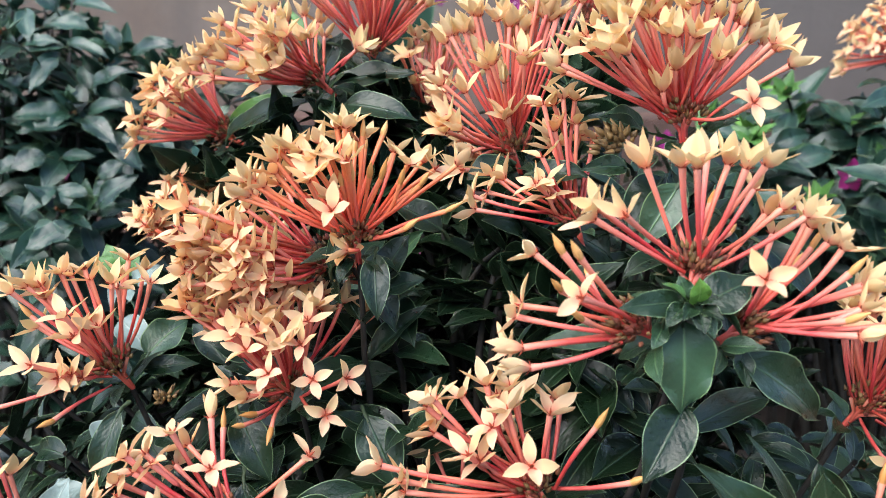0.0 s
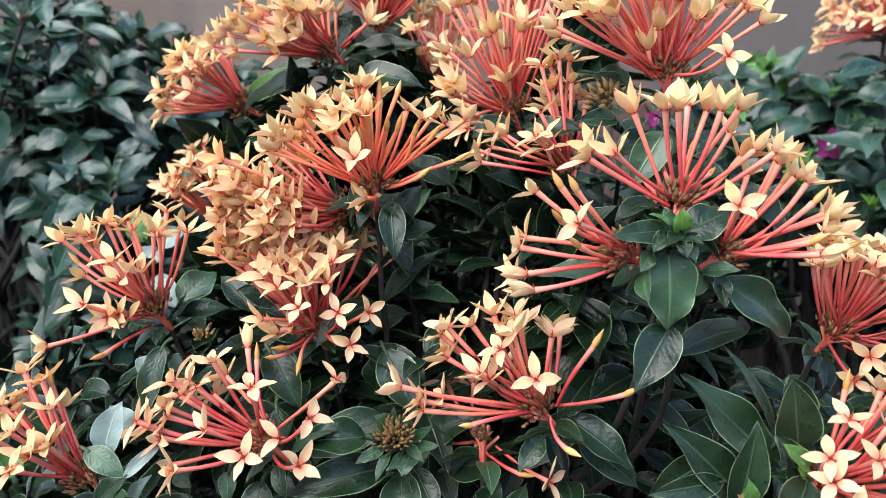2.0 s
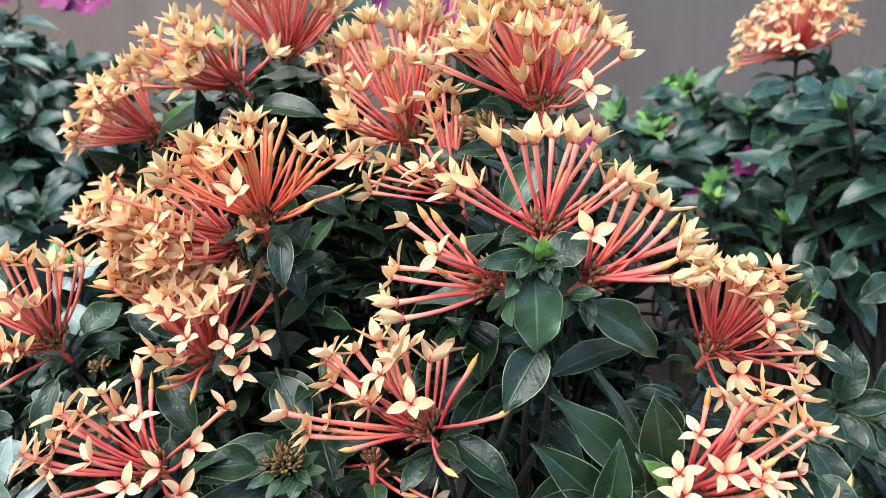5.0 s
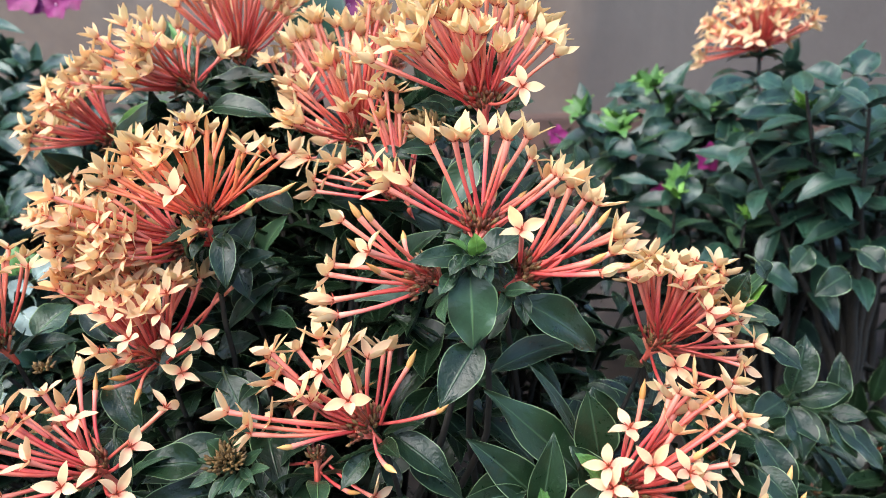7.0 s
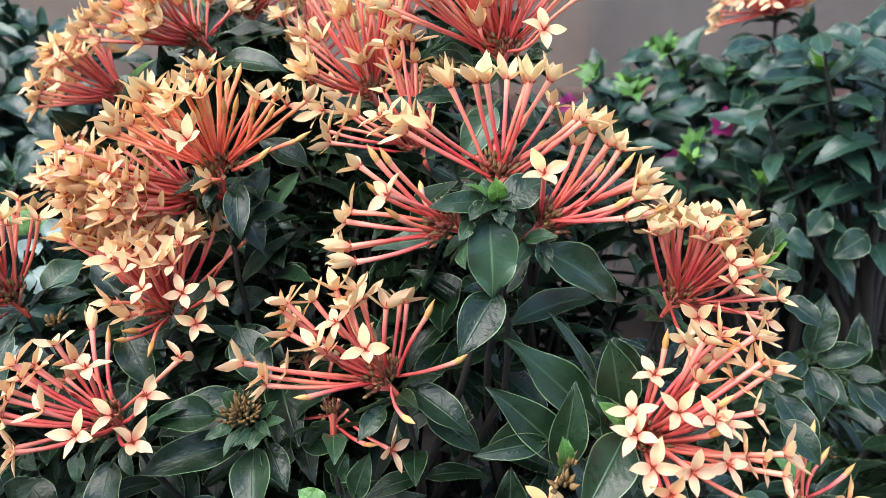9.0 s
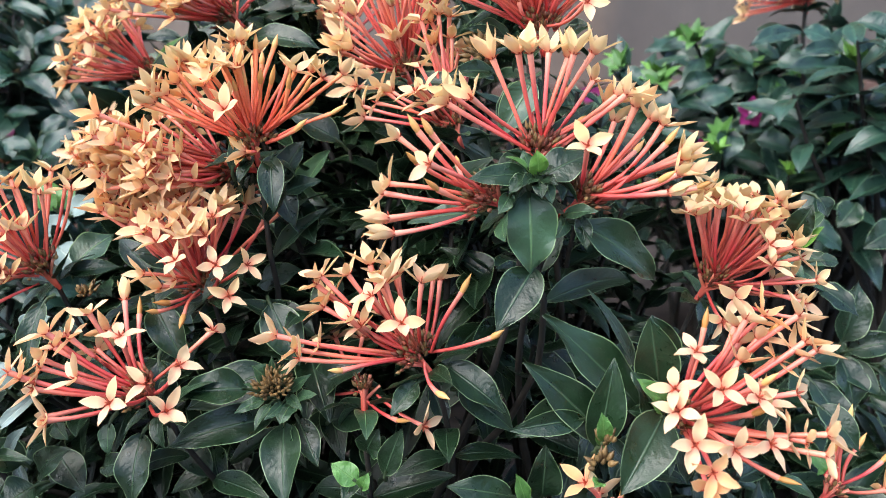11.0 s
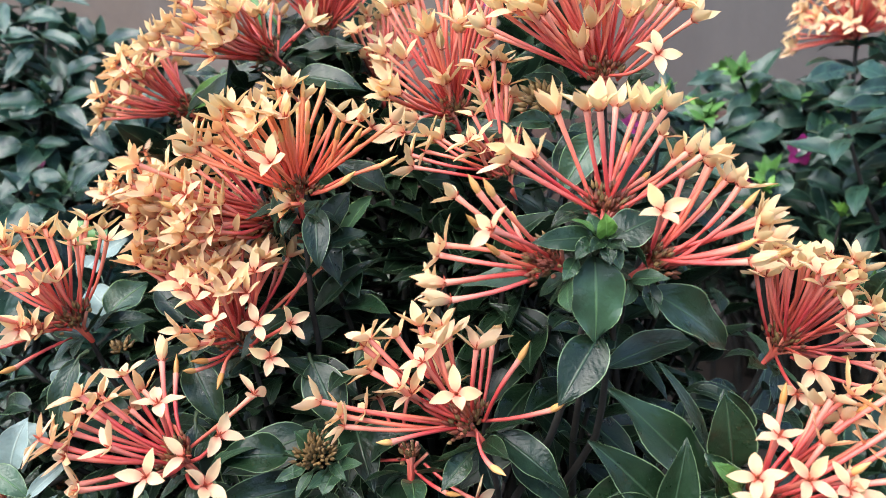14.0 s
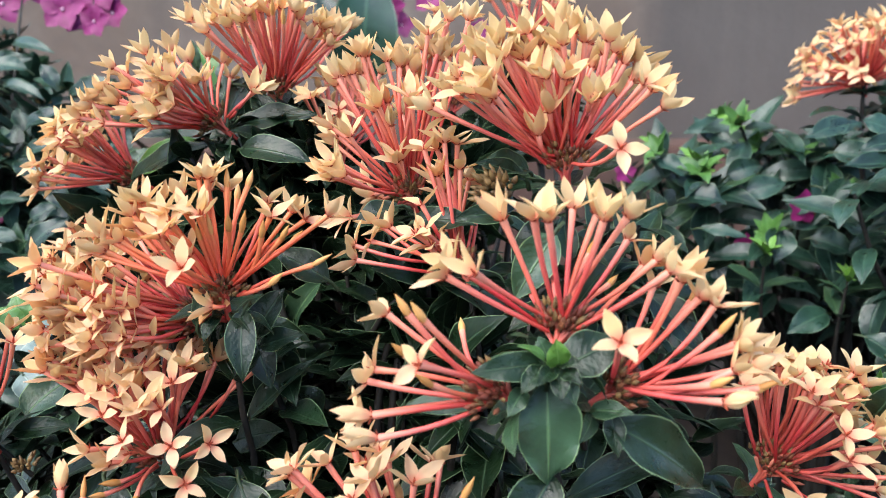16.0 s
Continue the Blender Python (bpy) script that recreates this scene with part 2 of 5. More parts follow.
def blade(build, frame_m, length, width, curl, cup, thick, profile, mat=0, nu=8, nv=4, wave=0.0, phase=0.0, twist=0.0, shift=0):
    """A leaf or petal: two skins that meet at the rim. frame_m: x along, y across, z the upper side.
    curl: degrees by which it bends up (down: minus) on its way; cup: how far the sides rise; shift: added to v."""
    for sign in (1, -1):
        rows = []
        x = z = 0.0
        for i in range(nu + 1):
            s = i / nu
            a = radians(curl) * s
            if i:
                x += math.cos(a) * length / nu
                z += math.sin(a) * length / nu
            w = width * profile(s)
            row = []
            for j in range(nv + 1):
                t = 2 * j / nv - 1
                lift = cup * w * abs(t) ** 1.4 + wave * abs(t) ** 3 * math.sin(s * 13 + phase + (2 if t > 0 else 0)) * width
                inner = sign * thick * 0.5 * (1 - t * t) * min(1.0, 6 * s * (1 - s) + 0.1)
                nz = lift + inner
                c, k = math.cos(radians(twist) * s), math.sin(radians(twist) * s)
                wy, wz = t * w * 0.5 * c - nz * k, t * w * 0.5 * k + nz * c
                row.append(frame_m @ Vector((x - math.sin(a) * wz, wy, z + math.cos(a) * wz)))
            rows.append(row if sign == 1 else row[::-1])
        if sign == 1:
            build.grid(rows, lambda s, t: (s, 0.001 + 0.998 * t + shift), mat)
        else:
            build.grid(rows, lambda s, t: (s, 0.999 - 0.998 * t + shift), mat)


def leaf_profile(s):
    return max(0.05, (s + 0.02) ** 0.80 * (1.005 - s) ** 1.15 * 3.62) if s < 0.999 else 0.01


def petal_profile(s):
    return max(0.08, (s + 0.035) ** 0.82 * (1.005 - s) ** 1.05 * 3.35) if s < 0.999 else 0.02


def axes(along, up):
    """A turn with x along and z as near to up as can be."""
    x = Vector(along).normalized()
    y = Vector(up).cross(x)
    y = y.normalized() if y.length > 1e-5 else x.orthogonal().normalized()
    return Matrix((x, y, x.cross(y))).transposed().to_4x4()


LEAF_SHAPES = []
for bend, fold, ripple in ((-38, 0.10, 0.02), (-22, 0.16, 0.03), (-55, 0.07, 0.02), (-12, 0.20, 0.035), (12, 0.14, 0.03), (-70, 0.12, 0.025)):
    shape = Build()
    blade(shape, Matrix(), 1.0, 0.45, bend, fold, 0.012, leaf_profile, 0, 9, 6, ripple, bend, bend * 0.35)
    LEAF_SHAPES.append(shape)
LEAF_MESHES = {k: [s.mesh("leaf", mat) for s in LEAF_SHAPES] for k, mat in LEAVES_BY_KIND.items()}


def leaf_at(shrub, base, tip, width, twist=0.0, kind='d'):
    """A leaf of its own shape between two places, its upper side turned to the sky and outwards."""
    along = Vector(tip) - Vector(base)
    length = along.length
    turn = axes(along, (0.0, -0.72, 0.70)) @ pose(0, 0, 0, twist + rnd.uniform(-9, 9), 0, 0)
    b = Build()
    curl = rnd.uniform(-48, -14)
    lay = pose(0, 0, 0, 0, curl * 0.5, 0)
    blade(b, lay, length * 1.03, width, curl, rnd.uniform(0.08, 0.26), 0.0006, leaf_profile, 0, 14, 8, rnd.uniform(0.03, 0.085), rnd.uniform(0, 6), rnd.uniform(-16, 16))
    b.tube([lay @ Vector(p) for p in ((0.003, 0, 0), (-0.003, 0, -0.001), (-0.008, 0, -0.005))], [0.0010, 0.0011, 0.0013], 6, 1)
    return part("leaf", b.mesh("leaf", LEAVES_BY_KIND[kind], STALK), shrub, Matrix.Translation(Vector(base) - shrub.location) @ turn)


def leaf_pose(base, along, up, length, broad=1.0):
    return Matrix.Translation(base) @ axes(along, up) @ Matrix.Diagonal((length, length * broad, length, 1))


class Foliage:
    """Leaves too many or too hidden to tell apart, joined into one mesh of one plant."""

    def __init__(self):
        self.build = Build()

    def add(self, m):
        s = rnd.choice(LEAF_SHAPES)
        start = len(self.build.v)
        self.build.v.extend(tuple(m @ Vector(p)) for p in s.v)
        self.build.f.extend(tuple(i + start for i in f) for f in s.f)
        self.build.uv.extend(s.uv)
        self.build.m.extend(s.m)


def stem(shrub, top, axis, root, thin=0.0014, thick=0.0036, name="branch"):
    """A bent, tapering branch from its root up to its top. Returns its points, from the top down."""
    top, axis, root = Vector(top), Vector(axis).normalized(), Vector(root)
    reach = (top - root).length
    p1, p2 = top - axis * reach * 0.35, root + Vector((0, 0, reach * 0.45))
    pts = []
    for i in range(15):
        t = i / 14
        p = top * (1 - t) ** 3 + p1 * 3 * t * (1 - t) ** 2 + p2 * 3 * t * t * (1 - t) + root * t ** 3
        pts.append(p + Vector((noise.noise(p * 30), noise.noise(p * 30 + Vector((9, 0, 0))), 0)) * 0.004 * min(1, 4 * t))
    b = Build()
    b.tube([p - shrub.location for p in pts], [thin + (thick - thin) * (i / 14) for i in range(15)], 7)
    part(name, b.mesh(name, BARK), shrub)
    return pts


def along_stem(pts, far):
    for a, b in zip(pts, pts[1:]):
        step = (b - a).length
        if far <= step:
            return a + (b - a) * (far / step), (a - b).normalized()
        far -= step
    return pts[-1], Vector((0, 0, 1))


LEAF_COUNT = {}


def leafy(shrub, pts, first, gap, nodes, length, kind, foliage=None, rise=35, start=None):
    """Opposite pairs of leaves down a branch, each pair a quarter turn on."""
    spin = rnd.uniform(0, 180) if start is None else start
    for n in range(nodes):
        p, up = along_stem(pts, first + gap * n)
        side = up.orthogonal().normalized()
        for half in (0, 180):
            out = Matrix.Rotation(radians(spin + half + 90 * n + rnd.uniform(-20, 20)), 3, up) @ side
            el = radians(rise - 7 * n + rnd.uniform(-14, 14))
            d = out * math.cos(el) + (up * 0.6 + Vector((0, 0, 0.4))).normalized() * math.sin(el)
            size = length * rnd.uniform(0.75, 1.15) * (0.72 if n == 0 else 1.0)
            m = leaf_pose(p - shrub.location + out * 0.002, d, up, size, rnd.uniform(0.75, 1.0))
            LEAF_COUNT[shrub.name] = LEAF_COUNT.get(shrub.name, 0) + (0 if foliage else 1)
            if foliage:
                foliage.add(m)
            else:
                part("leaf", rnd.choice(LEAF_MESHES[kind]), shrub, m)


# ---- flowers ----
def calyx_mass(b, axis, count, reach, small, mats):
    for _ in range(count):
        d = (Vector(axis) * rnd.uniform(0.2, 1.2) + Vector((rnd.gauss(0, 1), rnd.gauss(0, 1), rnd.gauss(0, 1))) * 0.55).normalized()
        if d.dot(axis) < 0.1:
            d = (d + Vector(axis)).normalized()
        p = d * rnd.uniform(0.2, 0.85) * reach
        b.drop(p, (d + Vector(axis) * 0.4).normalized(), small * rnd.uniform(0.7, 1.4), small * rnd.uniform(0.24, 0.36), 5, rnd.randrange(mats), 5)


CLUSTERS = []


def flower_cluster(shrub, base, axis, warm=0, scale=1.0, rosy=0, pods=150, label="round flower head, coral tubes and cream petals"):
    """The branched head that carries the flowers: short forks and a mass of small buds."""
    b = Build()
    axis = Vector(axis).normalized()
    calyx_mass(b, axis, pods, 0.0165 if pods > 60 else 0.009, 0.0039, 3)
    for _ in range(7):
        d = (axis + Vector((rnd.gauss(0, .6), rnd.gauss(0, .6), rnd.gauss(0, .6)))).normalized()
        b.tube([axis * -0.014, axis * -0.004 + d * 0.002, d * 0.010], [0.0016, 0.0012, 0.0010], 5, 3)
    head = part("flower_head", b.mesh("flower_head", CALYX, CALYX_RED, CALYX_OLIVE, TUBE), shrub, Matrix.Translation(Vector(base) - shrub.location), label)
    head["axis"], head["warm"], head["scale_of_flowers"], head["rosy"] = tuple(axis), warm, scale, rosy
    head["stout"] = 1.14 if base[1] < 0.33 else 1.0
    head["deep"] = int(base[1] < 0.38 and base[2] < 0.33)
    spin = rnd.uniform(0, 60)
    for k in range(6):
        out = Matrix.Rotation(radians(spin + 60 * k + rnd.uniform(-15, 15)), 3, axis) @ axis.orthogonal().normalized()
        m = leaf_pose(axis * -rnd.uniform(0.006, 0.013) + out * 0.004, out + axis * rnd.uniform(-0.1, 0.5), axis, rnd.uniform(0.016, 0.030), rnd.uniform(0.9, 1.2))
        part("bract", rnd.choice(LEAF_MESHES['m' if rnd.random() < 0.3 else 'd']), head, m)
    CLUSTERS.append((shrub, Vector(base), axis))
    return head


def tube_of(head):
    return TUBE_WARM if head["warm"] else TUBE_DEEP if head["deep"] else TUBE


def flower(head, direction, length, kind, spread):
    """One flower: a long thin tube with four petals (0), a closed bud (1), half-open (2) or flat (3) petals."""
    d = Vector(direction).normalized()
    b = Build()
    start = d * 0.006 + Vector((rnd.uniform(-1, 1), rnd.uniform(-1, 1), rnd.uniform(-1, 1))) * 0.0035
    tip = d * length
    bow = d.orthogonal().normalized()
    bow = (Matrix.Rotation(rnd.uniform(0, 6.28), 3, d) @ bow) * rnd.uniform(0, 0.0035) + Vector((0, 0, -0.0012))
    pts = [start.lerp(tip, t) + bow * math.sin(math.pi * t) for t in (0, .18, .36, .54, .72, .88, 1)]
    b.tube(pts, [r * head["stout"] * rnd.uniform(0.92, 1.08) for r in (.00084, .00090, .00094, .00100, .00107, .00120, .00144)], 7, 0)
    d = ((pts[-1] - pts[-2]).normalized() + Vector((0, 0, 0.26 if kind != 3 else 0.05))).normalized()
    side = d.orthogonal().normalized()
    if kind == 1:
        b.drop(tip - d * 0.001, d, rnd.uniform(0.009, 0.0130), rnd.uniform(0.00135, 0.0019), 8, 1, 8, 0.8)
        return part("flower", b.mesh("flower", tube_of(head), BUD), head, None, "closed cream flower bud on coral tube")
    turn0 = rnd.uniform(0, 90)
    size = rnd.uniform(0.0128, 0.0164) if kind != 3 else rnd.uniform(0.0108, 0.0130)
    size *= head["scale_of_flowers"]
    lo, hi = {2: (14, 30), 3: (62, 88)}.get(kind, spread)
    open_by = rnd.uniform(lo, hi) + (6 if kind == 0 else 0)
    for k in range(4):
        if rnd.random() < 0.03:
            continue
        out = Matrix.Rotation(radians(turn0 + 90 * k + rnd.uniform(-12, 12)), 3, d) @ side
        a = radians(open_by + rnd.uniform(-13, 13))
        along = d * math.cos(a) + out * math.sin(a)
        m = Matrix.Translation(tip + out * 0.0010) @ axes(along, d * math.sin(a) - out * math.cos(a)) @ pose(0, 0, 0, rnd.uniform(-14, 14), 0, 0)
        curl = rnd.uniform(-24, 26) if kind != 2 else rnd.uniform(5, 35)
        # petals that point down are painted rosier, as if shaded
        blade(b, m, size * rnd.uniform(0.88, 1.1), size * (rnd.uniform(0.35, 0.45) if kind != 3 else rnd.uniform(0.43, 0.53)), curl, rnd.uniform(0.06, 0.30), 0.0005, petal_profile, 1, 7, 4,
              rnd.uniform(0.0, 0.06), rnd.uniform(0, 6), rnd.uniform(-40, 40), max(0, min(9, int(5 + head["rosy"] - along.z * 5 + rnd.uniform(-3, 3)))))
    for k in range(4):
        out = Matrix.Rotation(radians(turn0 + 45 + 90 * k), 3, d) @ side
        b.drop(tip + out * 0.0006, (d * 0.5 + out).normalized(), 0.0034, 0.0005, 4, 2, 4)
    b.drop(tip, d, 0.0040, 0.0006, 4, 2, 4)
    return part("flower", b.mesh("flower", tube_of(head), PETAL, THROAT), head)


def flowers(head, rows, spread, twins=0.0):
    """rows: azimuth, height angle, tube in mm, kind. twins: how many stand with a second flower close behind."""
    for az, el, mm, kind in rows:
        if kind == 0 and rnd.random() < twins:
            a, e = radians(az + rnd.choice((-1, 1)) * rnd.uniform(7, 15)), radians(min(88, el + rnd.uniform(-8, 10)))
            flower(head, (math.cos(a) * math.cos(e), math.sin(a) * math.cos(e) + 0.08, math.sin(e)), mm / 1000 * rnd.uniform(0.88, 1.04), 0, spread)
        a, e = radians(az), radians(el)
        flower(head, (math.cos(a) * math.cos(e), math.sin(a) * math.cos(e), math.sin(e)), mm / 1000, kind, spread)


def more_flowers(head, count, cone, reach, spread):
    """Further flowers on the far side of a full head."""
    axis = Vector(head["axis"])
    back = (axis + Vector((0, 0.45, 0.12))).normalized()
    for _ in range(count):
        a, r = rnd.uniform(0, 6.28), radians(cone) * math.sqrt(rnd.random())
        side = Matrix.Rotation(a, 3, back) @ back.orthogonal().normalized()
        flower(head, back * math.cos(r) + side * math.sin(r), reach * rnd.uniform(0.82, 1.08), 1 if rnd.random() < 0.2 else 0, spread)


# ---- ground, ledge and wall ----
def slab(name, x0, x1, y0, y1, z0, z1, mat, label):
    b = bmesh.new()
    bmesh.ops.create_cube(b, size=1.0, matrix=Matrix.Translation(((x0 + x1) / 2, (y0 + y1) / 2, (z0 + z1) / 2)) @ Matrix.Diagonal((x1 - x0, y1 - y0, z1 - z0, 1)))
    bmesh.ops.bevel(b, geom=b.edges[:], offset=0.006, segments=2, affect='EDGES')
    me = bpy.data.meshes.new(name)
    b.to_mesh(me)
    b.free()
    me.materials.append(mat)
    return tagged(new(name, me), label, name.split("_")[0], "", "structure")


def ground_sheet():
    b = Build()
    steps = [-400, -60, -12, -4] + [-2 + 0.08 * i for i in range(51)] + [4, 12, 60, 400]
    rows = [[Vector((x, y, 0.0 + (0.02 * noise.noise(Vector((x * 5, y * 5, 0))) + 0.006 * noise.noise(Vector((x * 25, y * 25, 3))) if abs(x) < 2 and abs(y) < 2 else 0))) for x in steps] for y in steps]
    b.grid(rows, lambda s, t: (s, t))
    return tagged(new("ground", b.mesh("ground", SOIL)), "dark damp soil of a garden bed", "ground", "", "structure")


ground_sheet()
slab("wall_north", -3.5, 3.5, 1.95, 2.1, -0.1, 2.6, WALL, "weathered grey-brown plastered garden wall")
slab("ledge", -3.5, 3.5, 1.78, 1.945, -0.1, 0.318, BRICK, "low reddish-brown brick ledge along the wall")
# unseen slab, added so its pale top bounces light up to the flowers
slab("pavement", -3.5, 3.5, -1.995, -0.06, -0.1, 0.03, PAVING_BOUNCE, "unseen pale grey slab in front of the bed, added to bounce light up")
# unseen wall behind the camera, added to hold off low front skylight
slab("wall_south", -3.5, 3.5, -2.15, -2.0, -0.1, 1.2, WALL, "unseen plain wall behind the camera, added to block low skylight")

# ---- the flowering shrub in front ----
main_shrub = thing("ixora_shrub", (0.05, 0.46, 0.0), "flowering ixora shrub with coral tubes, cream petals and dark glossy leaves", "shrub")
head = flower_cluster(main_shrub, (0.110, 0.313, 0.409), (0.22, 0.35, 0.91), 0, 1.0, -1)
flowers(head, [(-179, 35, 52, 0), (-159, 39, 47, 0), (168, 64, 52, 2), (-139, 73, 52, 0), (-115, 73, 52, 0), (66, 69, 52, 0), (46, 61, 52, 0), (-31, 70, 52, 0), (-6, 62, 55, 0), (36, 40, 52, 0), (65, 26, 51, 1), (33, 24, 52, 0), (20, 30, 52, 0), (-21, 35, 52, 0), (103, 14, 43, 1), (68, 20, 34, 1), (51, 14, 44, 1), (87, 24, 47, 1)], (20, 50), 0.12)
head = flower_cluster(main_shrub, (0.132, 0.312, 0.384), (0.73, -0.20, 0.65))
flowers(head, [(-97, 45, 48, 3), (51, 44, 52, 0), (-4, 61, 54, 0), (-11, 45, 55, 0), (-24, 37, 52, 1), (-17, 26, 53, 0), (-47, 20, 48, 1), (-48, 13, 52, 2), (-22, 10, 58, 1), (-21, 8, 53, 1), (-17, 28, 55, 0), (24, 40, 52, 1), (-8, 51, 53, 0), (41, 22, 52, 1), (-19, 18, 56, 0)], (24, 56), 0.5)
head = flower_cluster(main_shrub, (0.086, 0.303, 0.387), (-0.89, -0.07, 0.45))
flowers(head, [(168, 34, 56, 0), (-169, 45, 52, 1), (-156, 48, 49, 1), (-138, 30, 49, 3), (-160, 30, 46, 1), (176, 5, 54, 3), (174, 10, 52, 0), (-172, -6, 52, 2), (-164, -13, 52, 2), (-158, 17, 31, 1), (-180, -9, 56, 0), (107, 12, 50, 1)], (42, 72))
head = flower_cluster(main_shrub, (0.223, 0.362, 0.320), (0.51, -0.20, 0.84), 0, 0.92)
flowers(head, [(-166, 67, 49, 0), (-155, 72, 46, 0), (75, 50, 50, 0), (-101, 77, 50, 0), (46, 48, 50, 0), (90, 75, 56, 0), (63, 76, 54, 0), (18, 70, 54, 0), (6, 65, 58, 0), (-1, 60, 54, 0), (-7, 56, 62, 0), (-25, 56, 50, 0), (-12, 48, 56, 0), (-52, 42, 47, 0), (-18, 34, 53, 0), (-52, 28, 43, 0), (-22, 23, 52, 0), (2, 2, 50, 0), (-93, 8, 46, 3), (-101, -9, 46, 3)], (36, 69), 0.35)
flowers(head, [(20, -17, 50, 1), (-10, -8, 50, 0), (-28, 9, 58, 0), (-32, -4, 53, 0), (106, 72, 53, 0), (-59, 62, 48, 0)], (36, 69), 0.35)
more_flowers(head, 16, 45, 0.05, (36, 69))
head = flower_cluster(main_shrub, (0.175, 0.265, 0.282), (0.59, -0.55, 0.59), 0, 1.0, 4)
flowers(head, [(-92, 69, 48, 3), (-115, 45, 46, 3), (-111, 33, 45, 3), (-78, 45, 46, 3), (-52, 35, 48, 3), (-17, 22, 56, 3), (-100, 15, 45, 3), (-78, 12, 47, 3), (-90, -0, 47, 3), (-34, 6, 50, 3), (-28, 2, 57, 3), (-31, -1, 66, 3), (-54, 10, 49, 3), (2, 49, 55, 0), (-1, 48, 62, 1), (-9, 38, 63, 0), (-7, 38, 55, 0), (-10, 39, 70, 0), (-13, 35, 72, 0), (-47, 25, 40, 1)], (48, 76), 0.3)
flowers(head, [(-38, -17, 51, 1), (-92, -11, 47, 3), (-27, 6, 66, 0), (-5, 47, 76, 0), (4, 54, 66, 0), (15, 59, 54, 0)], (48, 76), 0.3)
more_flowers(head, 6, 35, 0.05, (48, 76))
head = flower_cluster(main_shrub, (0.048, 0.317, 0.297), (-0.59, 0.04, 0.80), 0, 1.02, 3)
flowers(head, [(141, 59, 51, 0), (-173, 69, 48, 0), (120, 63, 48, 0), (-73, 82, 46, 0), (-164, 57, 47, 3), (-161, 37, 47, 0), (-161, 37, 40, 0), (111, 10, 48, 0), (-107, 47, 44, 3), (170, 28, 59, 0), (-179, 7, 67, 0), (178, 9, 55, 0), (-177, 3, 65, 0), (-179, 12, 78, 0), (-23, 59, 48, 1), (-31, 25, 48, 1), (-69, -22, 26, 1), (-150, 6, 47, 1), (68, 45, 48, 0)], (42, 68), 0.25)
flowers(head, [(145, 57, 58, 0), (167, 35, 69, 0), (160, 48, 60, 0)], (42, 68), 0.25)
head = flower_cluster(main_shrub, (-0.099, 0.313, 0.282), (-0.55, -0.22, 0.81), 0, 1.0, 4)
flowers(head, [(163, 56, 54, 3), (-173, 46, 50, 3), (-99, 65, 47, 3), (-176, 35, 54, 0), (-178, 39, 61, 0), (-165, 18, 63, 0), (-163, 14, 56, 0), (-140, 31, 41, 0), (-95, 22, 46, 3), (-71, 32, 45, 3), (-61, 13, 46, 3), (-44, 38, 46, 3), (10, 43, 50, 3), (-152, -1, 50, 0), (140, 17, 50, 0), (127, 68, 53, 2), (109, 43, 50, 1), (-165, 20, 69, 0), (-169, 24, 55, 0), (133, 31, 50, 0)], (48, 76), 0.2)
head = flower_cluster(main_shrub, (-0.080, 0.375, 0.323), (-0.31, -0.19, 0.93), 0, 0.96, 3)
flowers(head, [(-65, 31, 47, 3), (-42, 26, 49, 3), (-60, 9, 48, 3), (-96, 36, 48, 3), (-121, 69, 28, 0), (-115, 74, 44, 0), (99, 30, 52, 0), (-136, 63, 52, 0), (175, 53, 57, 0), (179, 49, 67, 0), (152, 69, 55, 0), (-110, 82, 52, 0), (166, 62, 63, 0), (-180, 45, 57, 0), (45, 66, 55, 0), (72, 35, 52, 0), (23, 45, 58, 0), (20, 40, 61, 0), (-127, -9, 35, 1), (-110, -24, 25, 1)], (26, 56))
flowers(head, [(-127, -6, 26, 1), (-140, 24, 39, 0), (-136, 14, 28, 0), (-135, 24, 20, 0), (90, 51, 52, 0), (178, 53, 72, 0), (161, 34, 52, 0), (-176, 42, 72, 0), (173, 58, 71, 0), (170, 58, 58, 0), (163, 63, 54, 0), (-143, 73, 51, 0), (136, 73, 56, 0), (108, 76, 55, 0), (86, 76, 58, 0), (156, 69, 66, 0), (176, 53, 66, 0), (-178, 43, 65, 0), (-150, 58, 51, 0), (-118, 60, 49, 0)], (26, 56))
flowers(head, [(-95, 53, 47, 0), (-82, 58, 47, 0), (-48, 69, 49, 0), (-11, 74, 52, 0), (-145, 52, 50, 0), (152, 70, 62, 0), (177, 49, 56, 0), (-180, 46, 63, 0), (-113, 68, 49, 0), (-69, 54, 47, 0), (-122, 48, 48, 0), (-178, 47, 73, 0)], (26, 56))
more_flowers(head, 10, 45, 0.052, (26, 56))
head = flower_cluster(main_shrub, (-0.061, 0.394, 0.391), (-0.93, -0.28, 0.22), 0, 0.96, 2)
flowers(head, [(-166, 14, 65, 0), (-167, 11, 59, 0), (175, 16, 55, 0), (-139, 10, 48, 0), (-140, 16, 51, 0), (-164, 7, 73, 0), (-163, 2, 70, 0), (-165, 17, 79, 0), (-137, 4, 34, 0), (-132, -10, 28, 0), (-169, 26, 63, 0), (-162, -6, 65, 0), (-164, -5, 55, 0), (-136, -5, 49, 0), (-140, 17, 41, 0), (130, 1, 37, 0), (-165, 5, 64, 0), (-162, -5, 72, 0), (-137, 2, 41, 0), (171, 23, 55, 0)], (36, 69), 0.25)
